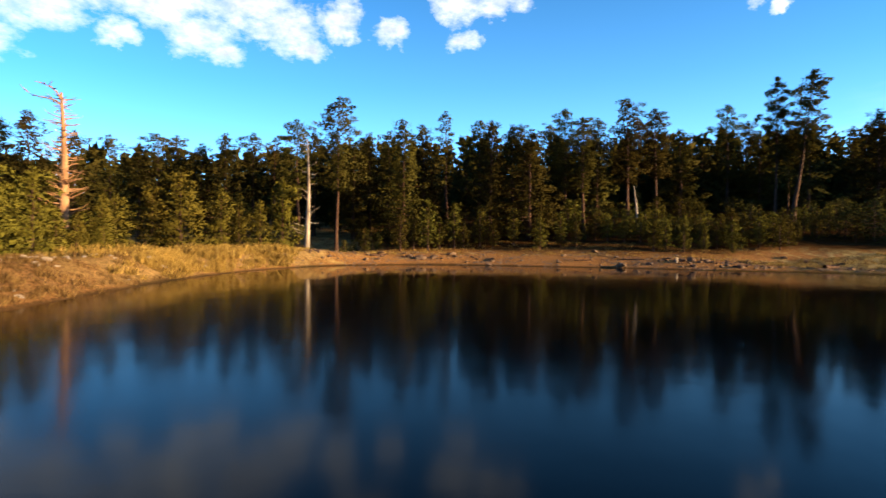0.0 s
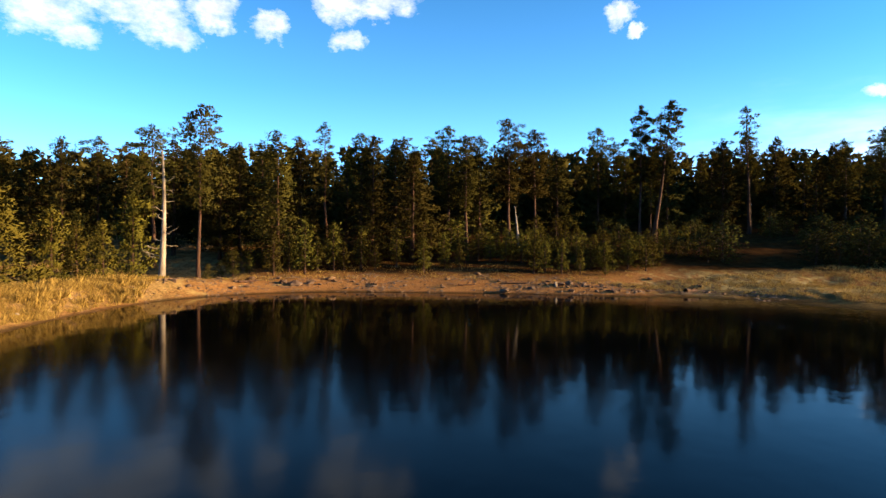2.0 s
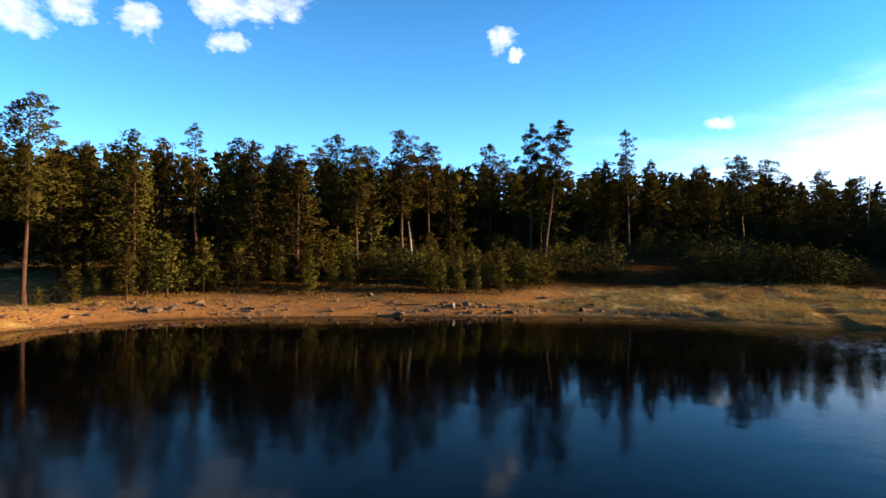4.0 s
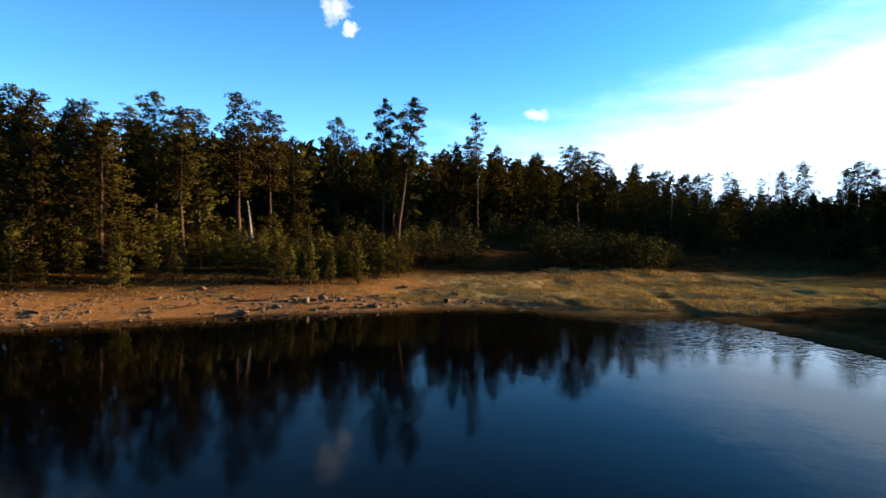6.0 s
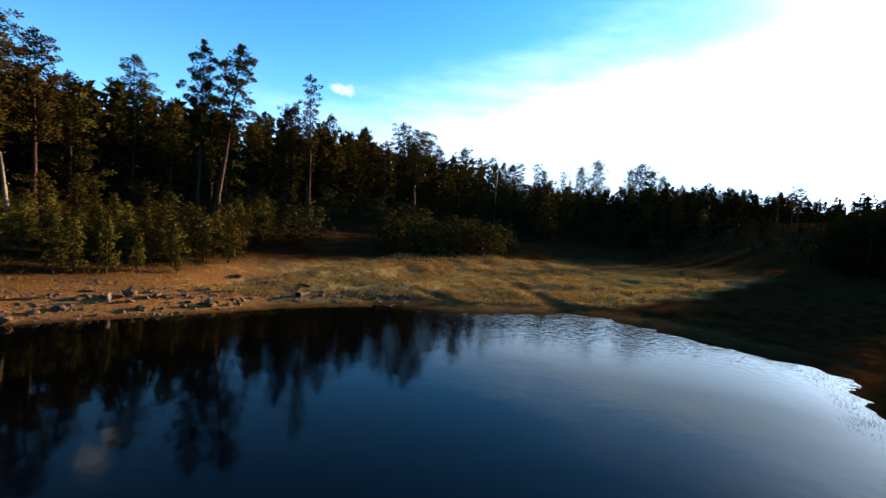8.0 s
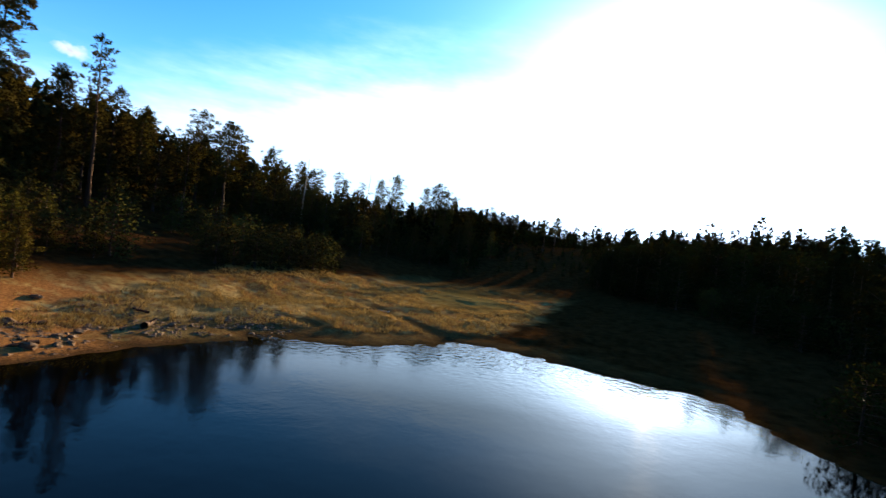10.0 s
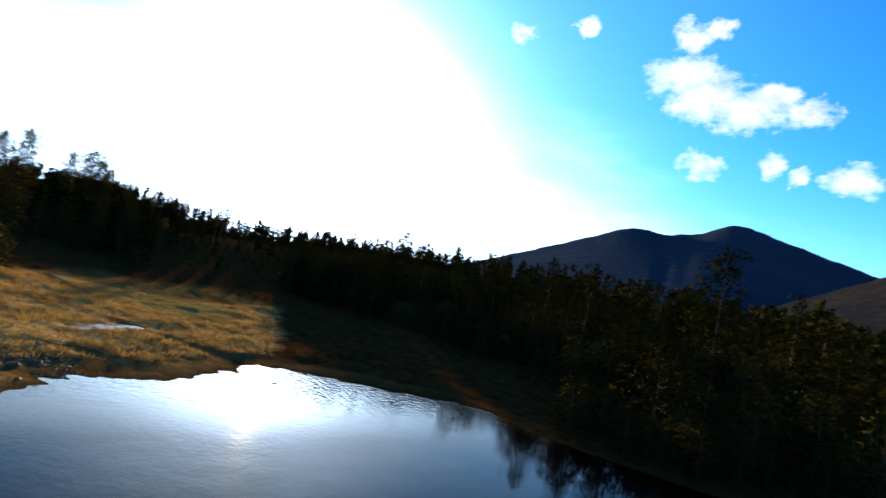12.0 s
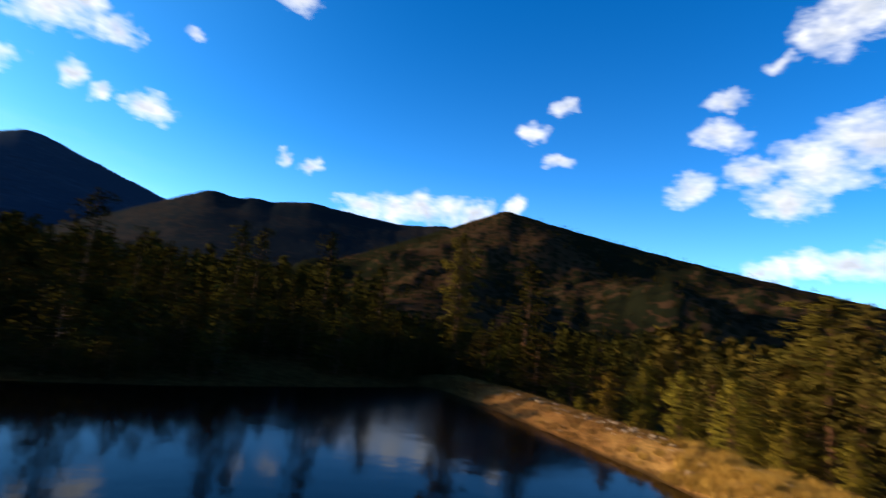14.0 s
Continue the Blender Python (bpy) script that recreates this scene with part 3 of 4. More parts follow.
def height_at(x, y):
    return float(ground_height(np.array([x]), np.array([y]))[0])


def spaced(lo, hi, pitch, reach, growth=1.16):
    mid = np.arange(lo, hi + pitch, pitch)
    out, s, k = [], pitch, 0.0
    while k < reach:
        s *= growth
        k += s
        out.append(k)
    out = np.array(out)
    return np.concatenate([lo - out[::-1], mid, mid[-1] + out])


gx, gy = spaced(-46, 76, 0.5, 4300), spaced(-34, 74, 0.5, 4300)
X, Y = np.meshgrid(gx, gy, indexing="ij")
Z = ground_height(X, Y)
nx, ny = X.shape
idx = np.arange(nx * ny).reshape(nx, ny)
quads = np.stack([idx[:-1, :-1], idx[1:, :-1], idx[1:, 1:], idx[:-1, 1:]], -1).reshape(-1, 4)
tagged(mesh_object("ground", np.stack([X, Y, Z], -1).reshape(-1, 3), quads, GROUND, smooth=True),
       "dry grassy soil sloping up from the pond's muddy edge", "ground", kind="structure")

# the pond's surface, one sheet a little past its edge
ring = EDGE + (EDGE - EDGE.mean(0)) / np.linalg.norm(EDGE - EDGE.mean(0), axis=1)[:, None] * 1.5
bm = bmesh.new()
bm.faces.new([bm.verts.new((px, py, 0.0)) for px, py in ring])
bmesh.ops.triangulate(bm, faces=bm.faces[:])
me = bpy.data.meshes.new("water")
bm.to_mesh(me)
bm.free()
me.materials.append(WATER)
tagged(new("water", me), "still dark pond water mirroring trees and sky", "pond", kind="structure")

# a small pool left standing in the meadow
bm = bmesh.new()
turn = [k * math.pi / 14 for k in range(28)]
bm.faces.new([bm.verts.new((49.4 + 0.83 * 1.5 * math.cos(a) + 0.55 * 3.3 * math.sin(a), 38.2 + 0.55 * 1.5 * math.cos(a) - 0.83 * 3.3 * math.sin(a), POOL_LEVEL)) for a in turn])
bmesh.ops.triangulate(bm, faces=bm.faces[:])
me = bpy.data.meshes.new("puddle")
bm.to_mesh(me)
bm.free()
me.materials.append(WATER)
tagged(new("puddle", me), "shallow puddle of still water in the dry meadow", "puddle", kind="structure")


# ---- mountains ----
CENTRE = (5.0, 50.0)


def ridge_mesh(name, az0, az1, near, far, crest, mat, rough, label, steps=260, rows=46):
    """A range seen from the pond: crest(az) gives the elevation of its skyline in degrees."""
    az = np.linspace(az0, az1, steps)
    k = np.linspace(0, 1, rows)
    A, K = np.meshgrid(az, k, indexing="ij")
    top = np.tan(np.radians(crest(az))) * far + 7.0
    wide = np.hanning(61) / np.hanning(61).sum()
    even = np.minimum(np.convolve(np.pad(top, 30, mode="edge"), wide, "valid"), top + 4.0)
    top = even[:, None] + (top - even)[:, None] * np.minimum(K / 0.8, 1.0) ** 5
    rise = np.where(K < 0.8, (K / 0.8) ** 1.35, 1.0 - ((K - 0.8) / 0.2) ** 2 * 0.35)
    R = near + (far - near) * np.minimum(K / 0.8, 1.0) + np.maximum(K - 0.8, 0) * far * 1.2
    fx, fy = CENTRE[0] + R * np.sin(np.radians(A)), CENTRE[1] + R * np.cos(np.radians(A))
    gully = np.array([noise.fractal(Vector((px, py, 3.1)) * (6.0 / far), 0.9, 2.1, 5) for px, py in zip(fx.ravel(), fy.ravel())]).reshape(A.shape)
    Z = top * rise + gully * rough * np.sin(np.pi * np.clip(K / 0.8, 0, 1)) - 4.0 * (K < 0.02)
    ids = np.arange(steps * rows).reshape(steps, rows)
    q = np.stack([ids[:-1, :-1], ids[:-1, 1:], ids[1:, 1:], ids[1:, :-1]], -1).reshape(-1, 4)
    return tagged(mesh_object(name, np.stack([fx, fy, Z], -1).reshape(-1, 3), q, mat, smooth=True), label, "mountain", kind="structure")


def wiggle(az, size):
    return 0.6 * size * (np.sin(az * 1.9) + 0.6 * np.sin(az * 4.3 + 1) + 0.4 * np.sin(az * 9.1 + 2))


def peaks(az, *rows):
    """Skyline as the highest of several tents: azimuth, elevation, fall per degree to either side."""
    out = np.full_like(az, 0.5)
    for a, e, l, r in rows:
        out = np.maximum(out, e - np.where(az < a, (a - az) * l, (az - a) * r))
    pad = np.pad(out, 4, mode="edge")
    return np.convolve(pad, np.hanning(9) / np.hanning(9).sum(), "valid")


def far_crest(az):
    return peaks(az, (144.7, 11.0, 0.42, 0.12), (149.3, 11.0, 0.42, 0.2), (154.1, 12.5, 0.42, 0.32), (160.2, 9.6, 0.4, 0.3), (170.1, 7.5, 0.4, 0.2)) + wiggle(az, 0.06)


def mid_crest(az):
    west_flank = 10.7 - 0.5 * np.clip(168.6 - az, 0, 18)
    return np.minimum(west_flank + np.where(az > 168.6, 9, 0), peaks(az, (168.6, 10.7, 0.5, 0.12), (173.2, 10.7, 0.2, 0.1), (178.3, 11.2, 0.18, 0.1), (186.1, 10.4, 0.1, 0.06), (193.5, 10.7, 0.1, 0.55))) + wiggle(az, 0.05)


def hill_crest(az):
    return peaks(az, (199.5, 13.1, 0.42, 0.22), (205.9, 11.4, 0.3, 0.28), (216.9, 8.5, 0.3, 0.3), (227.9, 5.6, 0.3, 0.32)) + wiggle(az, 0.05)


ridge_mesh("mountain", 100, 200, 700, 3300, far_crest, HAZY_MOUNTAIN, 4.0, "forested mountain with two summits, its cover toned blue as haze")
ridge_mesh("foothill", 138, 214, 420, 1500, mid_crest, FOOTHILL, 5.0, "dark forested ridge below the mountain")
ridge_mesh("wooded_hill", 158, 256, 210, 640, hill_crest, NEAR_HILL, 26.0, "brown hill dotted with dark conifers")


# ---- trees ----
def crown_pine(rng, height, bare, spread, limbs, blades, puff, needle, squash, core, shape):
    """Trunk with limbs, and needles in tufted pads along each limb: verts and faces of both."""
    bend = rng.uniform(-0.015, 0.015, 2) * height
    hs = np.linspace(0, 1, 9)
    line = np.stack([bend[0] * hs ** 2, bend[1] * hs ** 2, hs * height], 1)
    line[1:-1, :2] += rng.normal(size=(7, 2)) * height * 0.003
    thick = height * 0.0145 + 0.03
    pieces = [tube(line, thick * (1 - 0.93 * hs ** 0.85) * (1 + 0.35 * np.exp(-hs * 25)), 8)]
    centres, radii, counts, outs = [], [], [], []
    lobes = rng.uniform(0, 6.28, 3)
    for i in range(limbs):
        f = bare + (0.97 - bare) * ((i + rng.uniform(0, 0.9)) / limbs)
        up = (f - bare) / (1 - bare)
        a = i * 2.399 + rng.uniform(-0.5, 0.5)
        uneven = 1 + 0.16 * math.sin(a + lobes[0]) + 0.12 * math.sin(2 * a + 9 * up + lobes[1]) + 0.10 * math.sin(23 * up + lobes[2])
        reach = max(0.12 * spread, spread * shape(up) * uneven * rng.uniform(0.72, 1.12) - 0.5 * puff)
        base = np.array([np.interp(f, hs, line[:, j]) for j in range(3)])
        pitch = -0.24 + 0.5 * up + rng.uniform(-0.12, 0.14)
        s = np.linspace(0, 1, 4)
        limb = base + np.stack([np.cos(a) * s * reach, np.sin(a) * s * reach, reach * (pitch * s + 0.2 * s ** 2)], 1)
        pieces.append(tube(limb, (0.008 + 0.010 * reach) * (1 - 0.75 * s), 3))
        many = max(1, int(round(reach / (1.1 * puff))))
        for k in range(many):
            r = 1.0 - 0.72 * k / max(many, 2) + rng.uniform(-0.06, 0.06)
            c = base + np.array([np.cos(a) * r * reach, np.sin(a) * r * reach, reach * (pitch * r + 0.2 * r ** 2)])
            c[:2] += rng.normal(size=2) * 0.35 * puff * (1 + r)
            c[2] += rng.normal() * 0.2 * puff
            size = puff * rng.uniform(0.65, 1.2) * (0.75 + 0.35 * r) * (1.0 - 0.3 * up ** 2)
            centres.append(c)
            radii.append(size)
            counts.append(max(6, int(blades * (size / puff) ** 1.4 * (1.0 if k < 2 else 0.6))))
            outs.append([np.cos(a), np.sin(a), 0.3])
    for k in range(3):                       # the leader
        centres.append(line[-1] - np.array([0, 0, puff * 0.5 * k]))
        radii.append(0.45 * puff + 0.03 * k)
        counts.append(blades // 2)
        outs.append([0, 0, 0.6])
    leaves = [clumps(rng, np.array(centres), np.array(radii), np.array(counts), np.array(outs), needle, squash)]
    if core:                                 # the thick of the crown round its trunk
        u = rng.uniform(0.0, 0.96, core)
        w = np.array([shape(q) for q in u]) * spread * 0.66 * rng.uniform(0.1, 1.0, core) ** 0.5
        a = rng.uniform(0, 6.28, core)
        f = bare + (1 - bare) * u
        o = np.stack([np.cos(a), np.sin(a), 0 * a + 0.1], 1)
        c = np.stack([np.interp(f, hs, line[:, j]) for j in range(3)], 1) + o * w[:, None]
        aim = o * 0.6 + rng.normal(size=(core, 3)) * [0.6, 0.6, 0.5]
        side = np.cross(aim, rng.normal(size=(core, 3)))
        side /= np.linalg.norm(side, axis=1)[:, None] + 1e-9
        ln = needle * rng.uniform(1.1, 1.9, (core, 1))
        leaves.append(soft_blades(c - side * ln * 0.3, c + side * ln * 0.3, c + aim * ln * 0.8, o + rng.normal(size=(core, 3)) * 0.2))
    v = np.concatenate([q[0] for q in leaves])
    return join(pieces), (v, np.arange(len(v)).reshape(-1, 3), np.concatenate([q[2] for q in leaves]))


SHAPES = {
    "tall": lambda u: math.sin(math.pi * (0.1 + 0.84 * u)) ** 0.7,
    "lone": lambda u: 0.45 + 0.6 * math.sin(math.pi * (0.15 + 0.75 * u)),
    "full": lambda u: (1 - u) ** 0.65 * 0.96 + 0.04,
    "back": lambda u: (1 - u) ** 0.62 * min(1, 0.7 + 1.5 * u) + 0.04,
    "fir": lambda u: (1 - u) ** 0.62 * 0.94 + 0.06,
    "spare": lambda u: 0.5 + 0.3 * math.sin(math.pi * u),
    "young": lambda u: (1 - u) ** 0.6 * 0.95 * min(1, 0.65 + 2 * u) + 0.05,
    "sapling": lambda u: math.sin(math.pi * (0.25 + 0.72 * u)) ** 0.8 * (1 - 0.35 * u),
    "pinyon": lambda u: (1 - u) ** 0.5 * min(1, 0.75 + u) * 0.94 + 0.06,
    "juniper": lambda u: math.sin(math.pi * (0.2 + 0.75 * u)) ** 0.6,
}
#            height bare spread limbs blades puff needle squash core material
KINDS = {
    "tall": (20.0, 0.36, 2.9, 46, 96, 0.88, 0.28, 0.42, 1000, PINE),
    "lone": (20.0, 0.44, 2.4, 30, 230, 0.88, 0.25, 0.38, 700, PINE),
    "full": (16.0, 0.09, 3.7, 68, 56, 0.80, 0.29, 0.55, 1100, PINE),
    "back": (14.0, 0.10, 3.7, 40, 22, 1.05, 0.44, 0.65, 380, SHADE_PINE),
    "spare": (18.0, 0.40, 1.8, 34, 70, 0.56, 0.23, 0.40, 400, PINE),
    "young": (5.0, 0.05, 1.65, 40, 60, 0.40, 0.15, 0.6, 700, OLIVE),
    "sapling": (5.0, 0.12, 1.25, 34, 28, 0.34, 0.17, 0.6, 300, SAPLING),
    "pinyon": (5.0, 0.04, 2.4, 28, 25, 0.64, 0.21, 0.75, 220, SHADED_PINYON),
    "fir": (14.0, 0.04, 3.8, 46, 28, 1.0, 0.35, 0.65, 480, SHADED_FIR),
    "juniper": (5.0, 0.02, 2.2, 26, 20, 0.66, 0.26, 0.85, 220, JUNIPER),
}
NAMES = {"tall": "ponderosa_pine", "lone": "lofty_pine", "full": "pine_tree", "back": "forest_pine", "fir": "fir_tree", "spare": "sparse_pine", "young": "young_pine", "sapling": "pine_sapling", "pinyon": "pinyon_pine", "juniper": "juniper"}
LABELS = {
    "tall": "tall ponderosa pine with a bare trunk and open dark crown",
    "lone": "very tall pine with a long pale trunk and tufted top",
    "full": "dark green pine with dense branches down to its foot",
    "back": "dark pine standing close among others in the woods",
    "fir": "pointed conifer of the south woods, needle colour darkened as shade",
    "spare": "thin ponderosa pine with a sparse short-branched crown",
    "young": "young yellow-green pine growing behind the shore",
    "sapling": "green pine sapling with a thin bare stem on the shore",
    "pinyon": "rounded pine on the bank with shade put into its needle colour",
    "juniper": "bushy dull green juniper in the undergrowth",
}
stock = {}


def make_tree(kind, variant):
    height, bare, spread, limbs, blades, puff, needle, squash, core, mat = KINDS[kind]
    rng = np.random.default_rng(1000 + 37 * variant + sum(map(ord, kind)))
    wood, leaves = crown_pine(rng, height, bare * rng.uniform(0.8, 1.2), spread * rng.uniform(0.85, 1.15), limbs, blades, puff, needle, squash, core, SHAPES[kind])
    tree = tagged(new(NAMES[kind]), LABELS[kind], "tree", NAMES[kind].replace("_", " ") + "s round the pond")
    mesh_object("trunk", *wood, BARK, tree, True)
    mesh_object("crown", leaves[0], leaves[1], mat, tree, normals=leaves[2])
    return tree


turns = np.random.default_rng(5)
VARIANTS = {"tall": 6, "lone": 3, "full": 7, "back": 5, "fir": 5, "spare": 3, "young": 7, "sapling": 6, "pinyon": 6, "juniper": 4}


def plant(kind, x, y, top=None, height=None, lean=(0.0, 0.0), wide=1.0, variant=None, vary=0.25):
    """A tree on the ground at x, y that reaches the height top over the water, or is so many metres high."""
    z = height_at(x, y) - 0.08
    h = (top - z) if height is None else height
    v = int(turns.integers(VARIANTS[kind])) if variant is None else variant
    k = h / KINDS[kind][0]
    wide = k ** 0.75 * wide * turns.uniform(1 - vary * 0.8, 1 + vary)
    m = pose(x, y, z, lean[0], lean[1], 0) @ pose(0, 0, 0, 0, 0, turns.uniform(0, 360)) @ Matrix.Diagonal((wide, wide, k, 1))
    if (kind, v) not in stock:
        stock[kind, v] = make_tree(kind, v)
        stock[kind, v].matrix_basis = m
        return stock[kind, v]
    first = stock[kind, v]
    keep = first.matrix_basis.copy()
    first.matrix_basis = Matrix()
    made = copy_thing(first, m)
    first.matrix_basis = keep
    return made


planted = []


def named(kind, x, y, top, **more):
    planted.append((x, y))
    return plant(kind, x, y, top, vary=0.08, **more)


# tall trees of the north shore
named("full", -4.8, 66.1, 16.9)
named("full", -2.5, 69.3, 17.0)
named("spare", 0.4, 74.3, 20.1)
named("full", 5.8, 66.2, 16.9)
named("full", 9.7, 75.9, 18.6)
named("full", 10.3, 65.1, 15.7, wide=1.15)
named("tall", 16.4, 72.6, 20.1)
named("tall", 17.9, 69.2, 18.2)
named("tall", 22.0, 77.2, 20.0)
named("tall", 23.6, 69.3, 20.7, wide=1.1)
named("tall", 28.6, 72.7, 20.3)
named("full", 34.7, 78.9, 18.9)
named("tall", 42.7, 81.2, 23.1)
named("full", 47.4, 80.9, 19.2)
named("lone", 44.1, 71.6, 24.0, wide=0.68)
named("spare", 45.5, 71.2, 14.7, wide=0.7)
named("lone", 45.7, 70.6, 24.9, wide=0.95, lean=(0, 8.0))
named("full", 62.3, 82.4, 20.3)
named("full", 59.4, 73.7, 20.7)
named("spare", 62.8, 72.2, 25.5, lean=(0, -2))
named("full", 70.7, 75.9, 21.9)
named("full", 75.6, 75.1, 20.1)
named("full", 92.9, 85.5, 23.9)
named("tall", 92.0, 75.4, 24.7)
named("tall", 96.3, 72.8, 23.8)
named("full", 100.5, 71.9, 21.4)
named("full", 103.2, 67.5, 21.7)
named("spare", 107.8, 63.5, 20.3)
named("full", 137.9, 69.8, 22.7, wide=1.3)
named("spare", 140.3, 64.1, 23.1)
named("full", 146.9, 49.9, 24.9)
named("full", 145.9, 53.8, 23.0)
named("tall", 141.3, 38.5, 23.3)
named("full", 150.1, 34.2, 21.4)
named("full", 150.8, 29.6, 19.3)
named("lone", 169.3, 3.0, 20.8, wide=1.1)
named("spare", 152.4, 5.9, 19.7)
named("spare", 150.9, 8.9, 18.4)
named("spare", 148.9, -12.6, 19.0)
named("spare", 143.1, -29.9, 21.9)
named("lone", 101.0, -13.1, 17.4, wide=0.6)
named("full", 136.4, 72.0, 22.9)
named("spare", 142.6, 69.1, 23.5)
named("full", 139.4, 61.9, 21.3)
named("spare", 150.3, 59.5, 22.2)
named("full", 148.2, 41.9, 22.7)
named("full", 144.5, 36.2, 22.3)
named("spare", 154.1, 23.5, 20.3)
named("spare", 163.8, 15.9, 19.7)
named("full", 125.0, 73.8, 22.6)
named("full", 102.2, 91.7, 26.3)
named("full", 76.2, 88.0, 25.4)
# trees behind the dam's north end
named("full", -47.3, 61.6, 16.6)
named("full", -51.8, 63.1, 16.2)
named("full", -39.4, 57.5, 13.6)
named("full", -41.8, 67.8, 15.1)
named("spare", -43.1, 76.4, 15.7)
named("tall", -39.5, 74.8, 16.7)
named("tall", -37.9, 76.7, 16.9)
named("full", -33.5, 74.5, 15.3)
named("full", -29.0, 72.0, 16.3)
named("tall", -27.2, 76.9, 17.4)
named("spare", -25.0, 79.7, 17.3)
named("tall", -18.6, 69.1, 17.6)
named("full", -17.6, 73.5, 17.0)
named("tall", -11.4, 57.9, 17.5, wide=0.78, variant=2)
named("full", -9.9, 72.8, 16.7)
named("full", -7.9, 79.1, 18.2)
named("full", -11.8, 70.7, 14.9)
# young pines there and along the north shore
named("young", -24.9, 51.1, 8.8, wide=1.1)
named("young", -27.2, 50.5, 7.4)
named("young", -27.0, 42.6, 5.7)
named("young", -23.5, 57.0, 7.6)
named("young", -19.5, 57.6, 6.4)
named("young", -27.6, 40.6, 4.1)
named("young", -28.6, 38.8, 3.2)
named("young", -28.5, 47.0, 6.1)
named("young", -23.3, 61.5, 7.4)
named("young", -31.2, 39.0, 5.4)
named("young", -31.2, 42.8, 4.5)
named("young", -18.8, 63.1, 9.3)
named("sapling", -4.8, 60.5, 5.7)
named("sapling", -1.7, 61.7, 7.1)
named("sapling", -3.4, 62.6, 5.9)
named("sapling", -0.4, 62.8, 5.3)
named("sapling", 1.3, 62.8, 6.9)
named("sapling", 4.3, 62.9, 6.5)
named("sapling", 2.4, 62.6, 4.7)
named("sapling", 8.2, 62.7, 6.2)
named("sapling", 10.8, 59.9, 5.1)
named("sapling", 15.8, 65.0, 7.4)
named("sapling", 17.9, 63.3, 6.3)
named("sapling", 6.2, 63.9, 5.3)
# olive pines just behind the dam
named("back", -31.1, 29.2, 11.7, wide=0.9)
named("back", -29.6, 32.8, 8.7)
named("back", -30.5, 23.8, 7.9)
named("back", -28.6, 20.3, 6.8)
named("young", -27.6, 26.7, 6.1)
named("young", -28.4, 36.1, 5.8)
named("young", -28.5, 8.9, 6.0)
named("back", -31.5, 14.8, 7.4)
named("back", -33.0, 1.8, 6.3)
named("fir", -30.2, -27.6, 19.5)
named("tall", -32.2, 26.0, 12.6, wide=1.7)
for bx, by, bh in ((-18.6, 10.3, 0.9), (-19.4, 12.4, 1.6), (-20.6, 15.1, 4.6), (-21.0, 19.0, 2.0), (-20.6, 24.6, 5.0), (-21.6, 28.4, 5.4), (-22.6, 31.5, 4.0), (-22.4, 35.6, 3.6)):
    named("young", bx, by, height_at(bx, by) + bh)
# trees on the south bank, with shade in their needle colour
named("fir", 32.1, -14.0, 18.8, wide=0.85)
named("fir", 32.1, -33.4, 17.0, wide=0.85)
named("fir", 33.9, -48.5, 14.3)
named("fir", 15.2, -15.2, 17.5, wide=0.85)
named("fir", 13.5, -22.6, 18.3, wide=0.8)
named("fir", 3.8, -15.8, 17.9, wide=0.85)
named("tall", -14.7, -15.7, 20.7, wide=0.9)
named("fir", 58.9, -17.2, 16.6)
named("fir", 54.1, -20.6, 16.8)
named("fir", 25.9, -24.5, 14.6)
named("fir", -5.1, -27.5, 15.7)
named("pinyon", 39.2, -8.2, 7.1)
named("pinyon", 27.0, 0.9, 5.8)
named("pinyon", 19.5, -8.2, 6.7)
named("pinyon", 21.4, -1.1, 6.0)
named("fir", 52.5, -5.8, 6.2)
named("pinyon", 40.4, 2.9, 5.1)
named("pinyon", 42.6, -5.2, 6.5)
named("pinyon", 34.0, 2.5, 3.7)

# dark bushes along the north edge of the meadow, and the low row of young pines behind the red shore
for bx, by, bh in ((54.4, 53.0, 3.6), (57.0, 52.4, 3.2), (59.6, 51.2, 4.0), (62.0, 50.4, 3.4), (64.3, 49.2, 4.2), (66.2, 48.2, 3.3), (68.0, 47.4, 4.4), (70.4, 47.2, 3.9),
                   (72.6, 47.4, 4.1), (75.2, 46.8, 2.6), (61.0, 53.4, 4.4), (66.5, 51.5, 4.6), (46.2, 57.8, 4.3), (44.0, 59.0, 3.2), (42.4, 60.4, 2.4)):
    named("juniper", bx, by, height_at(bx, by) + bh, wide=1.1)
for bx, by, bh in ((19.0, 62.2, 3.2), (20.6, 61.4, 3.0), (22.2, 60.6, 3.4), (23.6, 60.0, 2.8), (25.0, 59.6, 3.3), (26.4, 59.2, 3.0), (27.8, 58.4, 3.5), (29.2, 57.6, 2.9), (30.4, 56.8, 3.2),
                   (31.8, 57.4, 2.6), (35.0, 56.0, 3.4), (36.6, 57.2, 3.0), (40.6, 58.6, 2.4), (24.4, 62.0, 3.8), (28.4, 60.8, 3.6), (33.0, 59.4, 3.0), (15.2, 66.0, 4.6), (12.6, 65.2, 4.2)):
    named("sapling", bx, by, height_at(bx, by) + bh, wide=1.15)

scatter = np.random.default_rng(11)


def south_edge(x):
    """North of this line the ground south-east of the pond is open."""
    return 1.0 if x < 80 else 1.0 + (x - 80) * 0.55


def north_edge(x):
    """South of this line the meadow is open."""
    return 56.0 + 0.2 * (x - 30) if x < 42 else max(46.0, 58.4 - 0.45 * (x - 42))


CLEARINGS = [(38, 62, 8), (42, 68, 5), (55, 65, 8), (60, 70, 5), (21, 64, 5), (26, 67, 5), (50, 60, 6)]


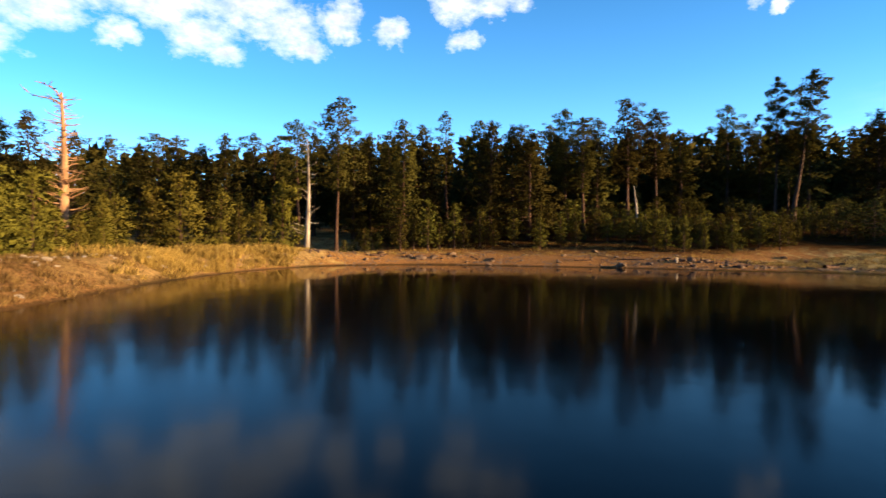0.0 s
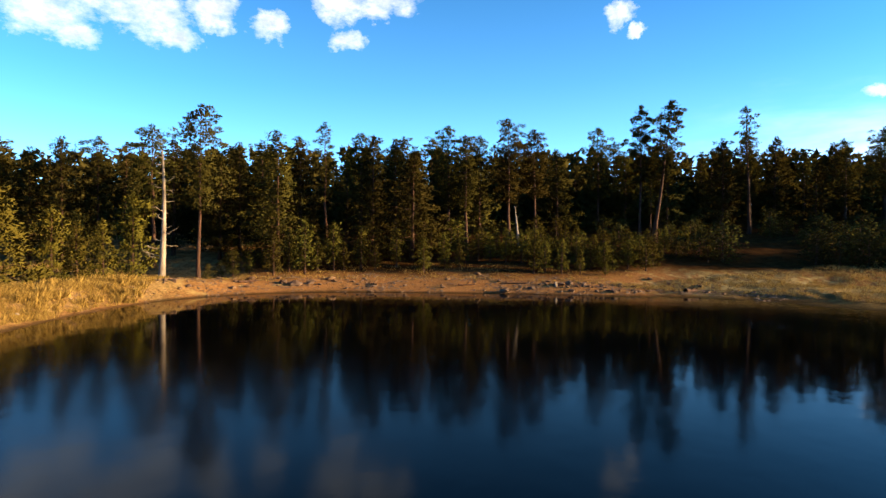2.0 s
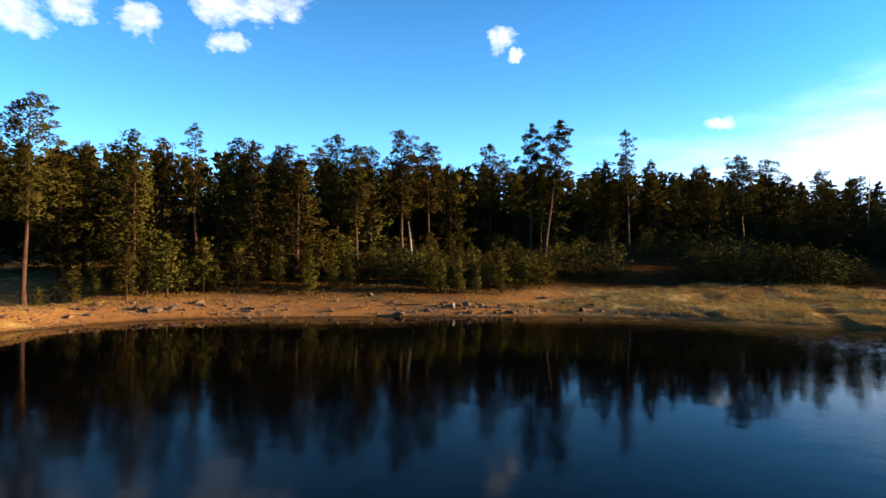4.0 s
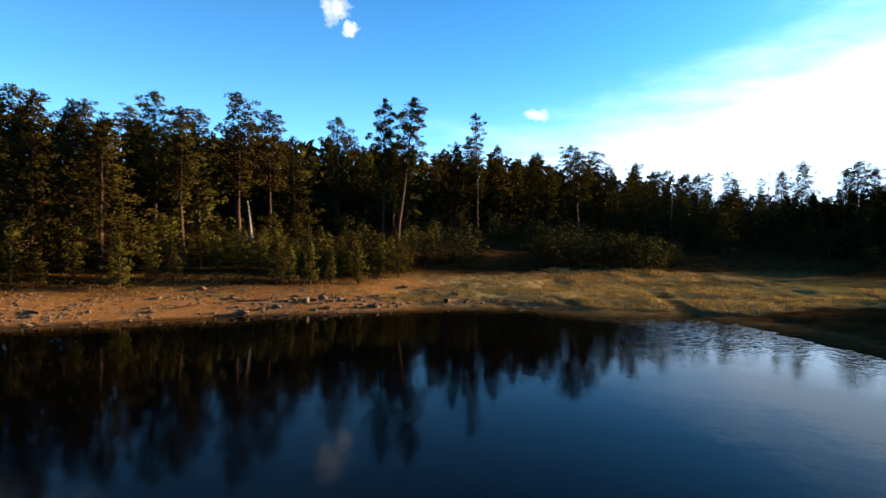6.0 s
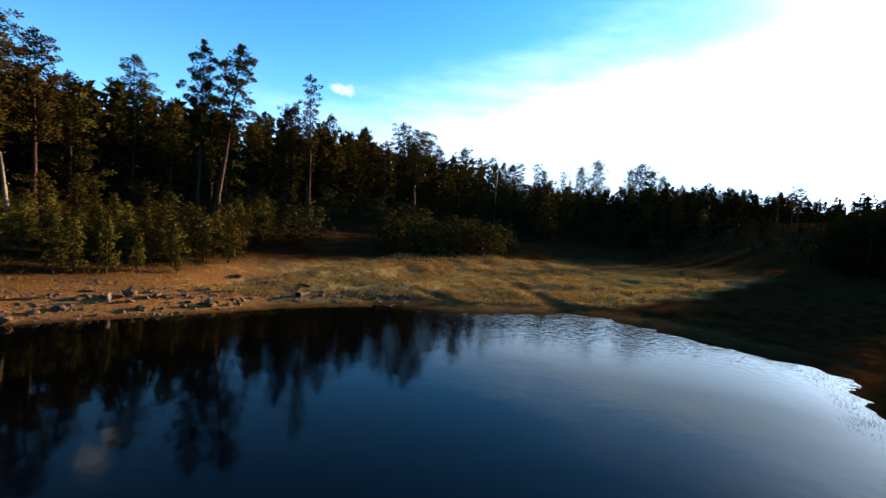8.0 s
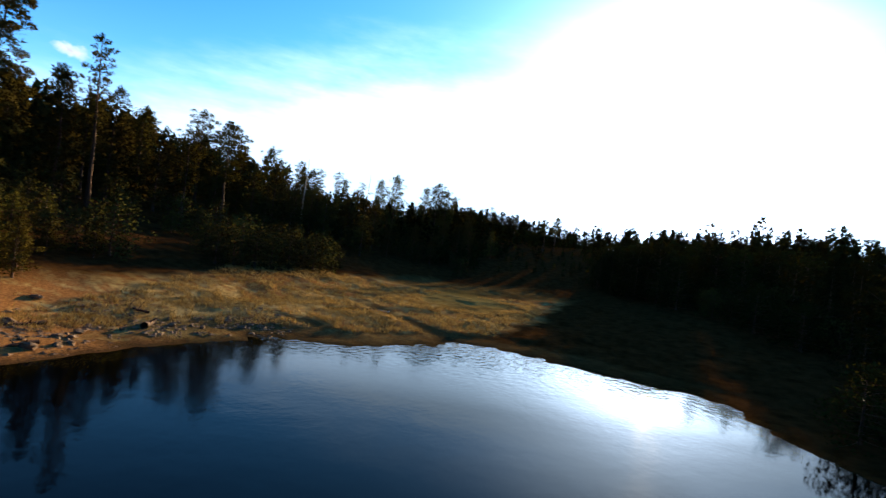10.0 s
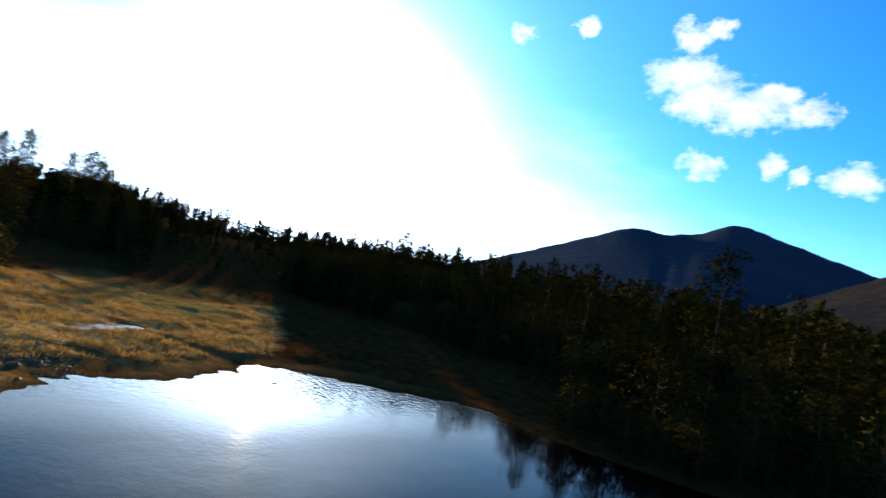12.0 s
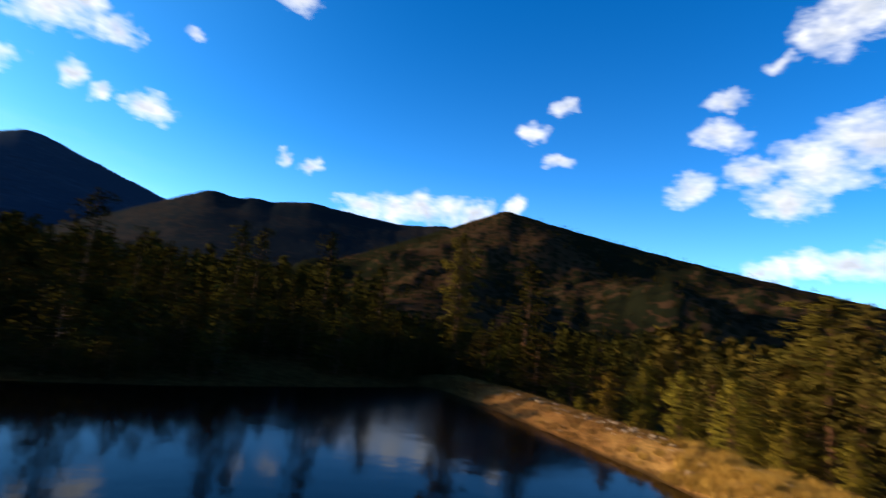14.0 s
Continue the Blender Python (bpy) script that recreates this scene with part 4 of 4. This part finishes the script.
OPEN_SLOPE = [(57, 63, 5.5), (52, 57, 4), (46.5, 53.6, 3.5), (35, 73, 5), (35, 79, 4), (18, 58.5, 3.5), (8, 58.5, 3)]


def grove(kind, count, x0, x1, y0, y1, low, high, near, far, gap):
    """Trees strewn over a stretch of the plan, so far from the shore and from one another."""
    xs, ys = scatter.uniform(x0, x1, count * 14), scatter.uniform(y0, y1, count * 14)
    ds = shore_distance(xs, ys)
    done = 0
    for x, y, d in zip(xs, ys, ds):
        if done == count:
            break
        if not near < d < far or (-4 < x < 13 and -5 < y < 62):
            continue
        if 30 < x < 104 and south_edge(x) < y < north_edge(x):
            continue
        if kind in ('back', 'tall') and any((x - a) ** 2 + (y - b) ** 2 < r * r for a, b, r in CLEARINGS):
            continue
        if y > 50 and any((x - a) ** 2 + (y - b) ** 2 < r * r for a, b, r in OPEN_SLOPE):
            continue
        if x > 46 and abs((x - 38.0) * 0.34 + (y - 13.2) * 0.94) < 1.5 or x > 72 and 0.5 < (x - 58.0) * 0.34 + (y - 21.0) * 0.94 < (27.0 if kind != "juniper" else 13.0):     # lanes that let the low sun in
            continue
        if any((x - a) ** 2 + (y - b) ** 2 < gap * gap for a, b in planted):
            continue
        planted.append((x, y))
        plant(kind, x, y, height=scatter.uniform(low, high))
        done += 1


grove("back", 34, -20, 95, 62, 105, 8, 12.5, 16, 66, 3.0)
grove("tall", 14, -15, 95, 64, 105, 12, 15, 18, 66, 3.2)
grove("sapling", 58, -12, 48, 52, 75, 1.8, 3.5, 8.5, 19, 1.3)
grove("sapling", 44, 10, 46, 54, 74, 2.2, 4.2, 9, 24, 1.6)
grove("juniper", 34, 40, 100, 47, 80, 2.0, 4.0, 9, 44, 2.2)
grove("back", 32, 48, 130, 47, 78, 7, 11, 18, 90, 3.4)
grove("back", 30, -75, -36, -20, 80, 8, 13, 14, 60, 3.2)
grove("back", 20, -44, -29.0, -30, 56, 4.0, 7.0, 7.5, 18, 2.8)
grove("young", 9, -42, -26.5, 16, 64, 3.0, 6.0, 6.5, 18, 2.4)
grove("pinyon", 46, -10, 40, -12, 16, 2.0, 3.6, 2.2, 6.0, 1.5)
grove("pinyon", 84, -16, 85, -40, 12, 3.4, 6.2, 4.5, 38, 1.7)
grove("juniper", 54, -16, 95, -45, 12, 2.6, 4.6, 5.0, 50, 1.9)
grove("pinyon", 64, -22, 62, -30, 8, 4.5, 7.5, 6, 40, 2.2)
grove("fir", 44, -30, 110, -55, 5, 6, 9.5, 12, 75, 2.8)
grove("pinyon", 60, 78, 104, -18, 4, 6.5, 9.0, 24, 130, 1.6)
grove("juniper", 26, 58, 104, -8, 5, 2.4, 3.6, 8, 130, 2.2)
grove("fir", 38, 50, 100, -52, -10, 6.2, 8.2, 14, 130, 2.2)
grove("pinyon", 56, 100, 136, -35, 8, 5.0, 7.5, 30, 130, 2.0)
grove("back", 16, 96, 132, 30, 72, 4.5, 6.5, 30, 130, 2.6)
grove("juniper", 14, 92, 122, 28, 60, 2.6, 4.0, 30, 130, 2.6)
grove("back", 25, 104, 145, 16, 75, 5, 7, 30, 130, 3.4)


# far woods: one joined mass of rough little trees
def far_woods(name, count, place, low, high, mat, seed, blades=64, fine=0.13):
    rng = np.random.default_rng(seed)
    x, y, z = place(rng, count)
    h = rng.uniform(low, high, len(x))
    across = (x - 58.0) * 0.34 + (y - 21.0) * 0.94
    h = np.where((x > 72) & (x < 200) & (across > 0) & (across < 24), h * 0.4, h)      # low growth where the sun comes in
    n = len(x)
    u = rng.uniform(0.08, 1.0, (n, blades))
    r = h[:, None] * 0.19 * (1.05 - u) ** 0.7 * rng.uniform(0.3, 1.1, (n, blades))
    a = rng.uniform(0, 2 * math.pi, (n, blades))
    c = np.stack([x[:, None] + r * np.cos(a), y[:, None] + r * np.sin(a), z[:, None] + h[:, None] * u], -1).reshape(-1, 3)
    size = np.repeat(h * fine, blades)[:, None]
    d = rng.normal(size=(len(c), 3)) + np.stack([np.cos(a), np.sin(a), 0.6 + 0 * a], -1).reshape(-1, 3)
    d /= np.linalg.norm(d, axis=1)[:, None]
    s = np.cross(d, rng.normal(size=(len(c), 3)))
    s /= np.linalg.norm(s, axis=1)[:, None]
    out = np.stack([np.cos(a), np.sin(a), 0.35 + 0 * a], -1).reshape(-1, 3)
    v, f, nn = soft_blades(c - s * size * 0.45, c + s * size * 0.45, c + d * size, out + d * 0.25)
    return tagged(mesh_object(name, v, f, mat, normals=nn), "dense dark conifer woods behind the pond", "woods", kind="stuff")


def belt(x0, x1, y0, y1, near):
    def place(rng, count):
        x, y = rng.uniform(x0, x1, count * 2), rng.uniform(y0, y1, count * 2)
        keep = shore_distance(x, y) > near
        x, y = x[keep][:count], y[keep][:count]
        return x, y, ground_height(x, y)
    return place


far_woods("north_woods", 640, belt(-110, 170, 84, 150, 38), 9, 13, SHADE_PINE, 21, 80, 0.10)
far_woods("north_undergrowth", 900, belt(-60, 150, 80, 112, 26), 4, 7, SHADE_PINE, 26, 60, 0.12)
far_woods("west_woods", 420, belt(-190, -55, -60, 120, 36), 8, 14, PINE, 22)
far_woods("south_woods", 720, belt(-140, 160, -260, -40, 40), 8, 13, SHADED_FIR, 23, 110, 0.085)
far_woods("east_woods", 950, belt(128, 330, -140, 110, 60), 6, 9, SHADED_FIR, 24, 90, 0.09)
far_woods("east_undergrowth", 1300, belt(112, 240, -110, 70, 40), 3, 4.6, SHADED_FIR, 27, 44, 0.16)


def on_hill(rng, count):
    """Trees on the slopes of the brown hill, found on its mesh."""
    me = bpy.data.objects["wooded_hill"].data
    pick = rng.integers(0, len(me.polygons), count)
    spots = np.array([tuple(me.polygons[int(i)].center) for i in pick])
    spots[:, :2] += rng.normal(size=(count, 2)) * 2.0
    return spots[:, 0], spots[:, 1], spots[:, 2] - 0.6


far_woods("hill_woods", 3200, on_hill, 4, 7, SHADED_FIR, 25, blades=26)


# ---- dead trees ----
def dead_tree(name, x, y, top, mat, twigs, low, reach, label, seed, thick, droop=-0.05, antlers=0):
    rng = np.random.default_rng(seed)
    z = height_at(x, y) - 0.1
    h = top - z
    hs = np.linspace(0, 1, 10)
    line = np.stack([0.02 * h * hs * np.sin(hs * 3), 0.01 * h * np.sin(hs * 4), hs * h], 1)
    tree = tagged(new(name), label, "dead tree")
    tree.location = (x, y, z)
    mesh_object("trunk", *tube(line, thick * (1 - 0.82 * hs), 9), mat, tree, True)
    for i in range(twigs):
        f = low + (0.98 - low) * (i + rng.uniform(0, 1)) / twigs
        a = rng.uniform(0, 2 * math.pi)
        r = reach * rng.uniform(0.4, 1.2) * (1.1 - 0.5 * f)
        s = np.linspace(0, 1, 6)
        kink = rng.normal(size=(6, 3)) * 0.05 * r * s[:, None]
        base = np.array([np.interp(f, hs, line[:, j]) for j in range(3)])
        limb = base + np.stack([np.cos(a) * s * r, np.sin(a) * s * r, r * (droop * s + rng.uniform(-0.1, 0.6) * s ** 2)], 1) + kink
        pieces = [tube(limb, thick * 0.15 * (1 - 0.8 * s) * (1.2 - 0.6 * f), 5)]
        for j in range(2):
            k = rng.uniform(0.4, 0.8)
            p = np.array([np.interp(k, s, limb[:, c]) for c in range(3)])
            b = a + rng.choice([-0.8, 0.8])
            pieces.append(tube(p + np.stack([np.cos(b) * s * r * 0.4, np.sin(b) * s * r * 0.4, 0.12 * r * s], 1), thick * 0.06 * (1 - 0.7 * s), 4))
        mesh_object("branch", *join(pieces), mat, tree, True)
    for i in range(antlers):                 # long crooked limbs of the broken top
        a, r, s = i * 1.3 + 2.2, reach * rng.uniform(0.7, 1.25), np.linspace(0, 1, 7)
        base = np.array([np.interp(0.9 + 0.09 * i / antlers, hs, line[:, j]) for j in range(3)])
        limb = base + np.stack([np.cos(a) * s * r, np.sin(a) * s * r, r * (0.5 * s ** 0.6 - 0.15 * s)], 1) + rng.normal(size=(7, 3)) * 0.06 * r * s[:, None]
        pieces = [tube(limb, thick * 0.17 * (1 - 0.8 * s), 5)]
        for k in (0.35, 0.55, 0.75, 0.9):
            p = np.array([np.interp(k, s, limb[:, c]) for c in range(3)])
            b = a + rng.choice([-0.9, 0.9])
            pieces.append(tube(p + np.stack([np.cos(b) * s * r * 0.3, np.sin(b) * s * r * 0.3, rng.uniform(-0.05, 0.25) * r * s], 1), thick * 0.1 * (1 - 0.7 * s), 4))
        mesh_object("branch", *join(pieces), mat, tree, True)
    return tree


dead_tree("dead_pine", -34.5, 48.8, 15.4, ORANGE, 120, 0.12, 2.1, "barkless orange-lit dead pine with broken side branches", 3, 0.56, antlers=3)
dead_tree("dead_snag", -14.4, 57.0, 13.0, SILVER, 22, 0.2, 1.5, "pale barkless snag standing on the shore", 4, 0.34)


stub = dead_tree("dead_snag", 24.2, 66.7, 9.4, SILVER, 4, 0.5, 0.8, "broken pale snag leaning among young pines", 5, 0.24)
stub.rotation_euler = (0, radians(-7), 0)
dead_tree("dead_snag", 107.8, 62.0, 20.8, SILVER, 10, 0.4, 1.0, "thin grey dead trunk above the far bushes", 6, 0.2)
dead_tree("dead_snag", 150.3, 57.9, 24.7, SILVER, 8, 0.5, 1.0, "bare dead spire on the wooded ridge", 7, 0.22)


def drift_log(x, y, length, thick, turn, seed, label="grey-brown driftwood log lying on the shore"):
    rng = np.random.default_rng(seed)
    t = np.linspace(0, 1, 7)
    line = np.stack([(t - 0.5) * length, np.sin(t * 3 + seed) * 0.05 * length, rng.normal(size=7) * 0.01 + thick * 0.6], 1)
    log = tagged(new("drift_log"), label, "log", "driftwood on the north shore")
    log.matrix_basis = pose(x, y, height_at(x, y), 0, 0, turn)
    mesh_object("stem", *tube(line, thick * (1 - 0.5 * t) * (1 - 0.7 * (t == 1)), 8), BARK, log, True)
    for k in (0.35, 0.7):
        p = np.array([np.interp(k, t, line[:, c]) for c in range(3)])
        r = np.linspace(0, 1, 4)
        mesh_object("branch_stub", *tube(p + np.outer(r, [0.1 * length, rng.choice([-1, 1]) * 0.18 * length, 0.16 * length]), thick * 0.35 * (1 - 0.7 * r), 5), BARK, log, True)


drift_log(33.7, 46.6, 1.7, 0.22, 20, 1, "dark half-buried log at the edge of the meadow")
drift_log(28.9, 49.9, 2.0, 0.12, 165, 2)
drift_log(14.0, 53.2, 2.2, 0.09, 15, 3)
drift_log(26.2, 47.6, 1.3, 0.12, 160, 4)
drift_log(-6.5, 56.3, 2.4, 0.12, 35, 5)
drift_log(36.5, 49.2, 3.2, 0.09, 55, 6)
drift_log(5.0, 55.6, 1.6, 0.08, 110, 7)
drift_log(18.4, 52.8, 2.6, 0.1, 170, 8)


# ---- rocks ----
def rock_mesh(seed):
    bm = bmesh.new()
    bmesh.ops.create_icosphere(bm, subdivisions=2, radius=0.5)
    off = Vector((seed * 3.7, seed * 1.9, 0))
    for v in bm.verts:
        p = v.co.copy()
        v.co *= 1 + 0.55 * noise.noise(p * 2.1 + off) + 0.2 * noise.noise(p * 5 + off)
        v.co.z *= 0.62
    me = bpy.data.meshes.new("rock")
    bm.to_mesh(me)
    bm.free()
    me.materials.append(ROCK)
    return me


ROCKS = [rock_mesh(i) for i in range(7)]
stones = np.random.default_rng(8)


def rock(x, y, size, label="weathered brown basalt rock lying on the shore", group="rocks along the north shore", shapes=ROCKS):
    ob = tagged(new("rock", shapes[int(stones.integers(len(shapes)))]), label, "rock", group)
    ob.matrix_basis = pose(x, y, height_at(x, y) + size * 0.1, *stones.uniform(-15, 15, 2), stones.uniform(0, 360)) @ Matrix.Diagonal((size * stones.uniform(0.8, 1.4), size, size * stones.uniform(0.6, 1.1), 1))


made = 0
while made < 230:
    x = stones.uniform(-16, 42)
    y = stones.uniform(42, 62)
    d = float(shore_distance(np.array([x]), np.array([y]))[0])
    if 0.6 < d < 6.5 and stones.random() < math.exp(-((d - 3.2) / 2.2) ** 2):
        rock(x, y, 0.14 + 0.45 * stones.random() ** 3)
        made += 1
for x, y, size in ((-2.3, 55.8, 1.1), (-3.4, 56.2, 0.8), (-1.0, 56.2, 0.7), (0.9, 58.0, 0.9), (-6.6, 57.2, 0.8), (-11.0, 57.4, 0.9), (-9.4, 57.0, 0.7), (16.6, 50.1, 0.9), (19.4, 50.6, 0.6),
                   (22.5, 50.9, 0.9), (23.6, 51.1, 0.8), (21.2, 51.6, 0.7), (22.6, 48.6, 0.6), (26.2, 47.3, 0.7), (28.6, 50.4, 0.6), (33.7, 53.3, 0.6), (34.5, 51.3, 0.5), (18.2, 50.6, 0.5),
                   (24.6, 50.2, 0.6), (52.5, 26.1, 0.5), (53.4, 25.6, 0.4), (16.2, 57.6, 0.8)):
    rock(x, y, size)


# pale stones bedded along the dam's crest
PALE_ROCKS = [me.copy() for me in ROCKS[:4]]
for me in PALE_ROCKS:
    me.materials[0] = SILVER
made = 0
while made < 120:
    x, y = stones.uniform(-24, -12), stones.uniform(5, 42)
    d = float(shore_distance(np.array([x]), np.array([y]))[0])
    if 0.8 < d < 4.6 and stones.random() < 0.2 + 0.8 * step(2.2, 3.4, d):
        rock(x, y, 0.14 + 0.32 * stones.random() ** 2, "pale stone half bedded in the dam's brown soil", "stones along the dam", PALE_ROCKS)
        made += 1

pale = tagged(new("pale_stone", ROCKS[2].copy()), "small upright pale stone among the dark shore rocks", "rock")
pale.data.materials[0] = SILVER
pale.matrix_basis = pose(21.9, 50.5, height_at(21.9, 50.5) + 0.18, 0, 0, 40) @ Matrix.Diagonal((0.3, 0.3, 1.1, 1))


# pebbles and bark scraps on the red soil
def pebbles(count, seed):
    rng = np.random.default_rng(seed)
    x, y = rng.uniform(-16, 46, count * 8), rng.uniform(40, 64, count * 8)
    d = shore_distance(x, y)
    keep = (d > 0.2) & (d < 8) & (rng.random(len(x)) < 0.25 + 0.9 * rolling(x * 2.3, y * 2.3))
    x, y = x[keep][:count], y[keep][:count]
    n = len(x)
    size = 0.04 + 0.17 * rng.random(n) ** 3
    corner = np.array([(1, 0, 0), (0, 1, 0), (-1, 0, 0), (0, -1, 0), (0, 0, 0.45)], float)
    wob = rng.uniform(0.6, 1.3, (n, 5, 3))
    turn = rng.uniform(0, 6.28, n)
    p = corner[None] * wob * size[:, None, None]
    px = p[..., 0] * np.cos(turn)[:, None] * 1.5 - p[..., 1] * np.sin(turn)[:, None]
    py = p[..., 0] * np.sin(turn)[:, None] * 1.5 + p[..., 1] * np.cos(turn)[:, None]
    v = np.stack([px + x[:, None], py + y[:, None], p[..., 2] + ground_height(x, y)[:, None] - 0.01], -1).reshape(-1, 3)
    f = (np.arange(n)[:, None, None] * 5 + np.array([(0, 1, 4), (1, 2, 4), (2, 3, 4), (3, 0, 4)])[None]).reshape(-1, 3)
    return tagged(mesh_object("pebbles", v, f, ROCK), "small stones strewn over the red shore soil", "pebbles", kind="stuff")


pebbles(7000, 41)


# ---- grass ----
def grass(name, count, place, height, mat, label, seed, blades=5, bunch=0.14):
    rng = np.random.default_rng(seed)
    x, y, z = place(rng, count)
    n = len(x)
    tall = height * rng.uniform(0.5, 1.4, n)
    c = np.repeat(np.stack([x, y, z], 1), blades, 0) + rng.normal(size=(n * blades, 3)) * [bunch, bunch, 0.0]
    d = rng.normal(size=(n * blades, 3)) * [0.5, 0.5, 0.1] + [0, 0, 1]
    s = rng.normal(size=(n * blades, 3)) * [1, 1, 0]
    s /= np.linalg.norm(s, axis=1)[:, None]
    ln = np.repeat(tall, blades)[:, None]
    v = np.stack([c - s * ln * 0.07, c + s * ln * 0.07, c + d * ln], 1).reshape(-1, 3)
    return tagged(mesh_object(name, v, np.arange(len(v)).reshape(-1, 3), mat), label, "grass", kind="stuff")


def strewn(x0, x1, y0, y1, near, far, sunny=-99.0):
    def place(rng, count):
        x, y = rng.uniform(x0, x1, count * 6), rng.uniform(y0, y1, count * 6)
        d = shore_distance(x, y)
        gap = (np.abs((x - 47.5) * 0.61 - (y - 33.0) * 0.79) < 1.0) & (x > 40) & (x < 56) | (np.hypot(((x - 41.3) * 0.33 + (y - 40.3) * 0.94) / 2.7, ((x - 41.3) * 0.94 - (y - 40.3) * 0.33) / 0.9) < 1)
        gap |= np.hypot((x - 68.0) / 11.0, (y - 29.0) / 5.0) < 1 - 0.3 * rolling(x * 2, y * 2)
        keep = ~gap & (y + 0.36 * x > sunny) & (d > near + 0.5 * rolling(x * 2, y * 2)) & (d < far) & (rng.random(len(x)) < 0.55 + 0.7 * rolling(x * 1.7, y * 1.7))
        x, y = x[keep][:count], y[keep][:count]
        return x, y, np.maximum(ground_height(x, y) - 0.02, -0.01)
    return place


grass("dry_grass", 3400, strewn(-31, -13, 30, 62, 0.4, 6.5), 0.24, STRAW, "tufted golden dry grass covering the dam", 31, 20, 0.13)
grass("brown_grass", 900, strewn(-24, -12, -8, 32, 0.3, 6.5), 0.24, BROWN_GRASS, "sparse brown grass on the dam's bare soil", 37, 18, 0.13)
grass("tussock_grass", 260, strewn(-31, -13, 26, 62, 0.8, 6.0), 0.5, STRAW, "tall clumped straw tussocks along the dam", 36, 44, 0.17)
# grass stops at the shadow edge, so shaded ground keeps its painted dark tone
grass("meadow_grass", 7500, strewn(28, 78, 20, 52, 3.6, 34, 43.5), 0.25, PALE_STRAW, "short sunlit dry grass on the meadow", 32, 9, 0.12)
grass("shore_grass", 2500, strewn(-14, 34, 46, 66, 4.5, 12), 0.2, STRAW, "thin dry grass between the shore rocks", 33, 4)
grass("pond_weed", 16000, strewn(22, 50, 11, 48, -1.5, 0.9), 0.055, SEDGE, "dark weed standing out of the shallow water", 35, 3)
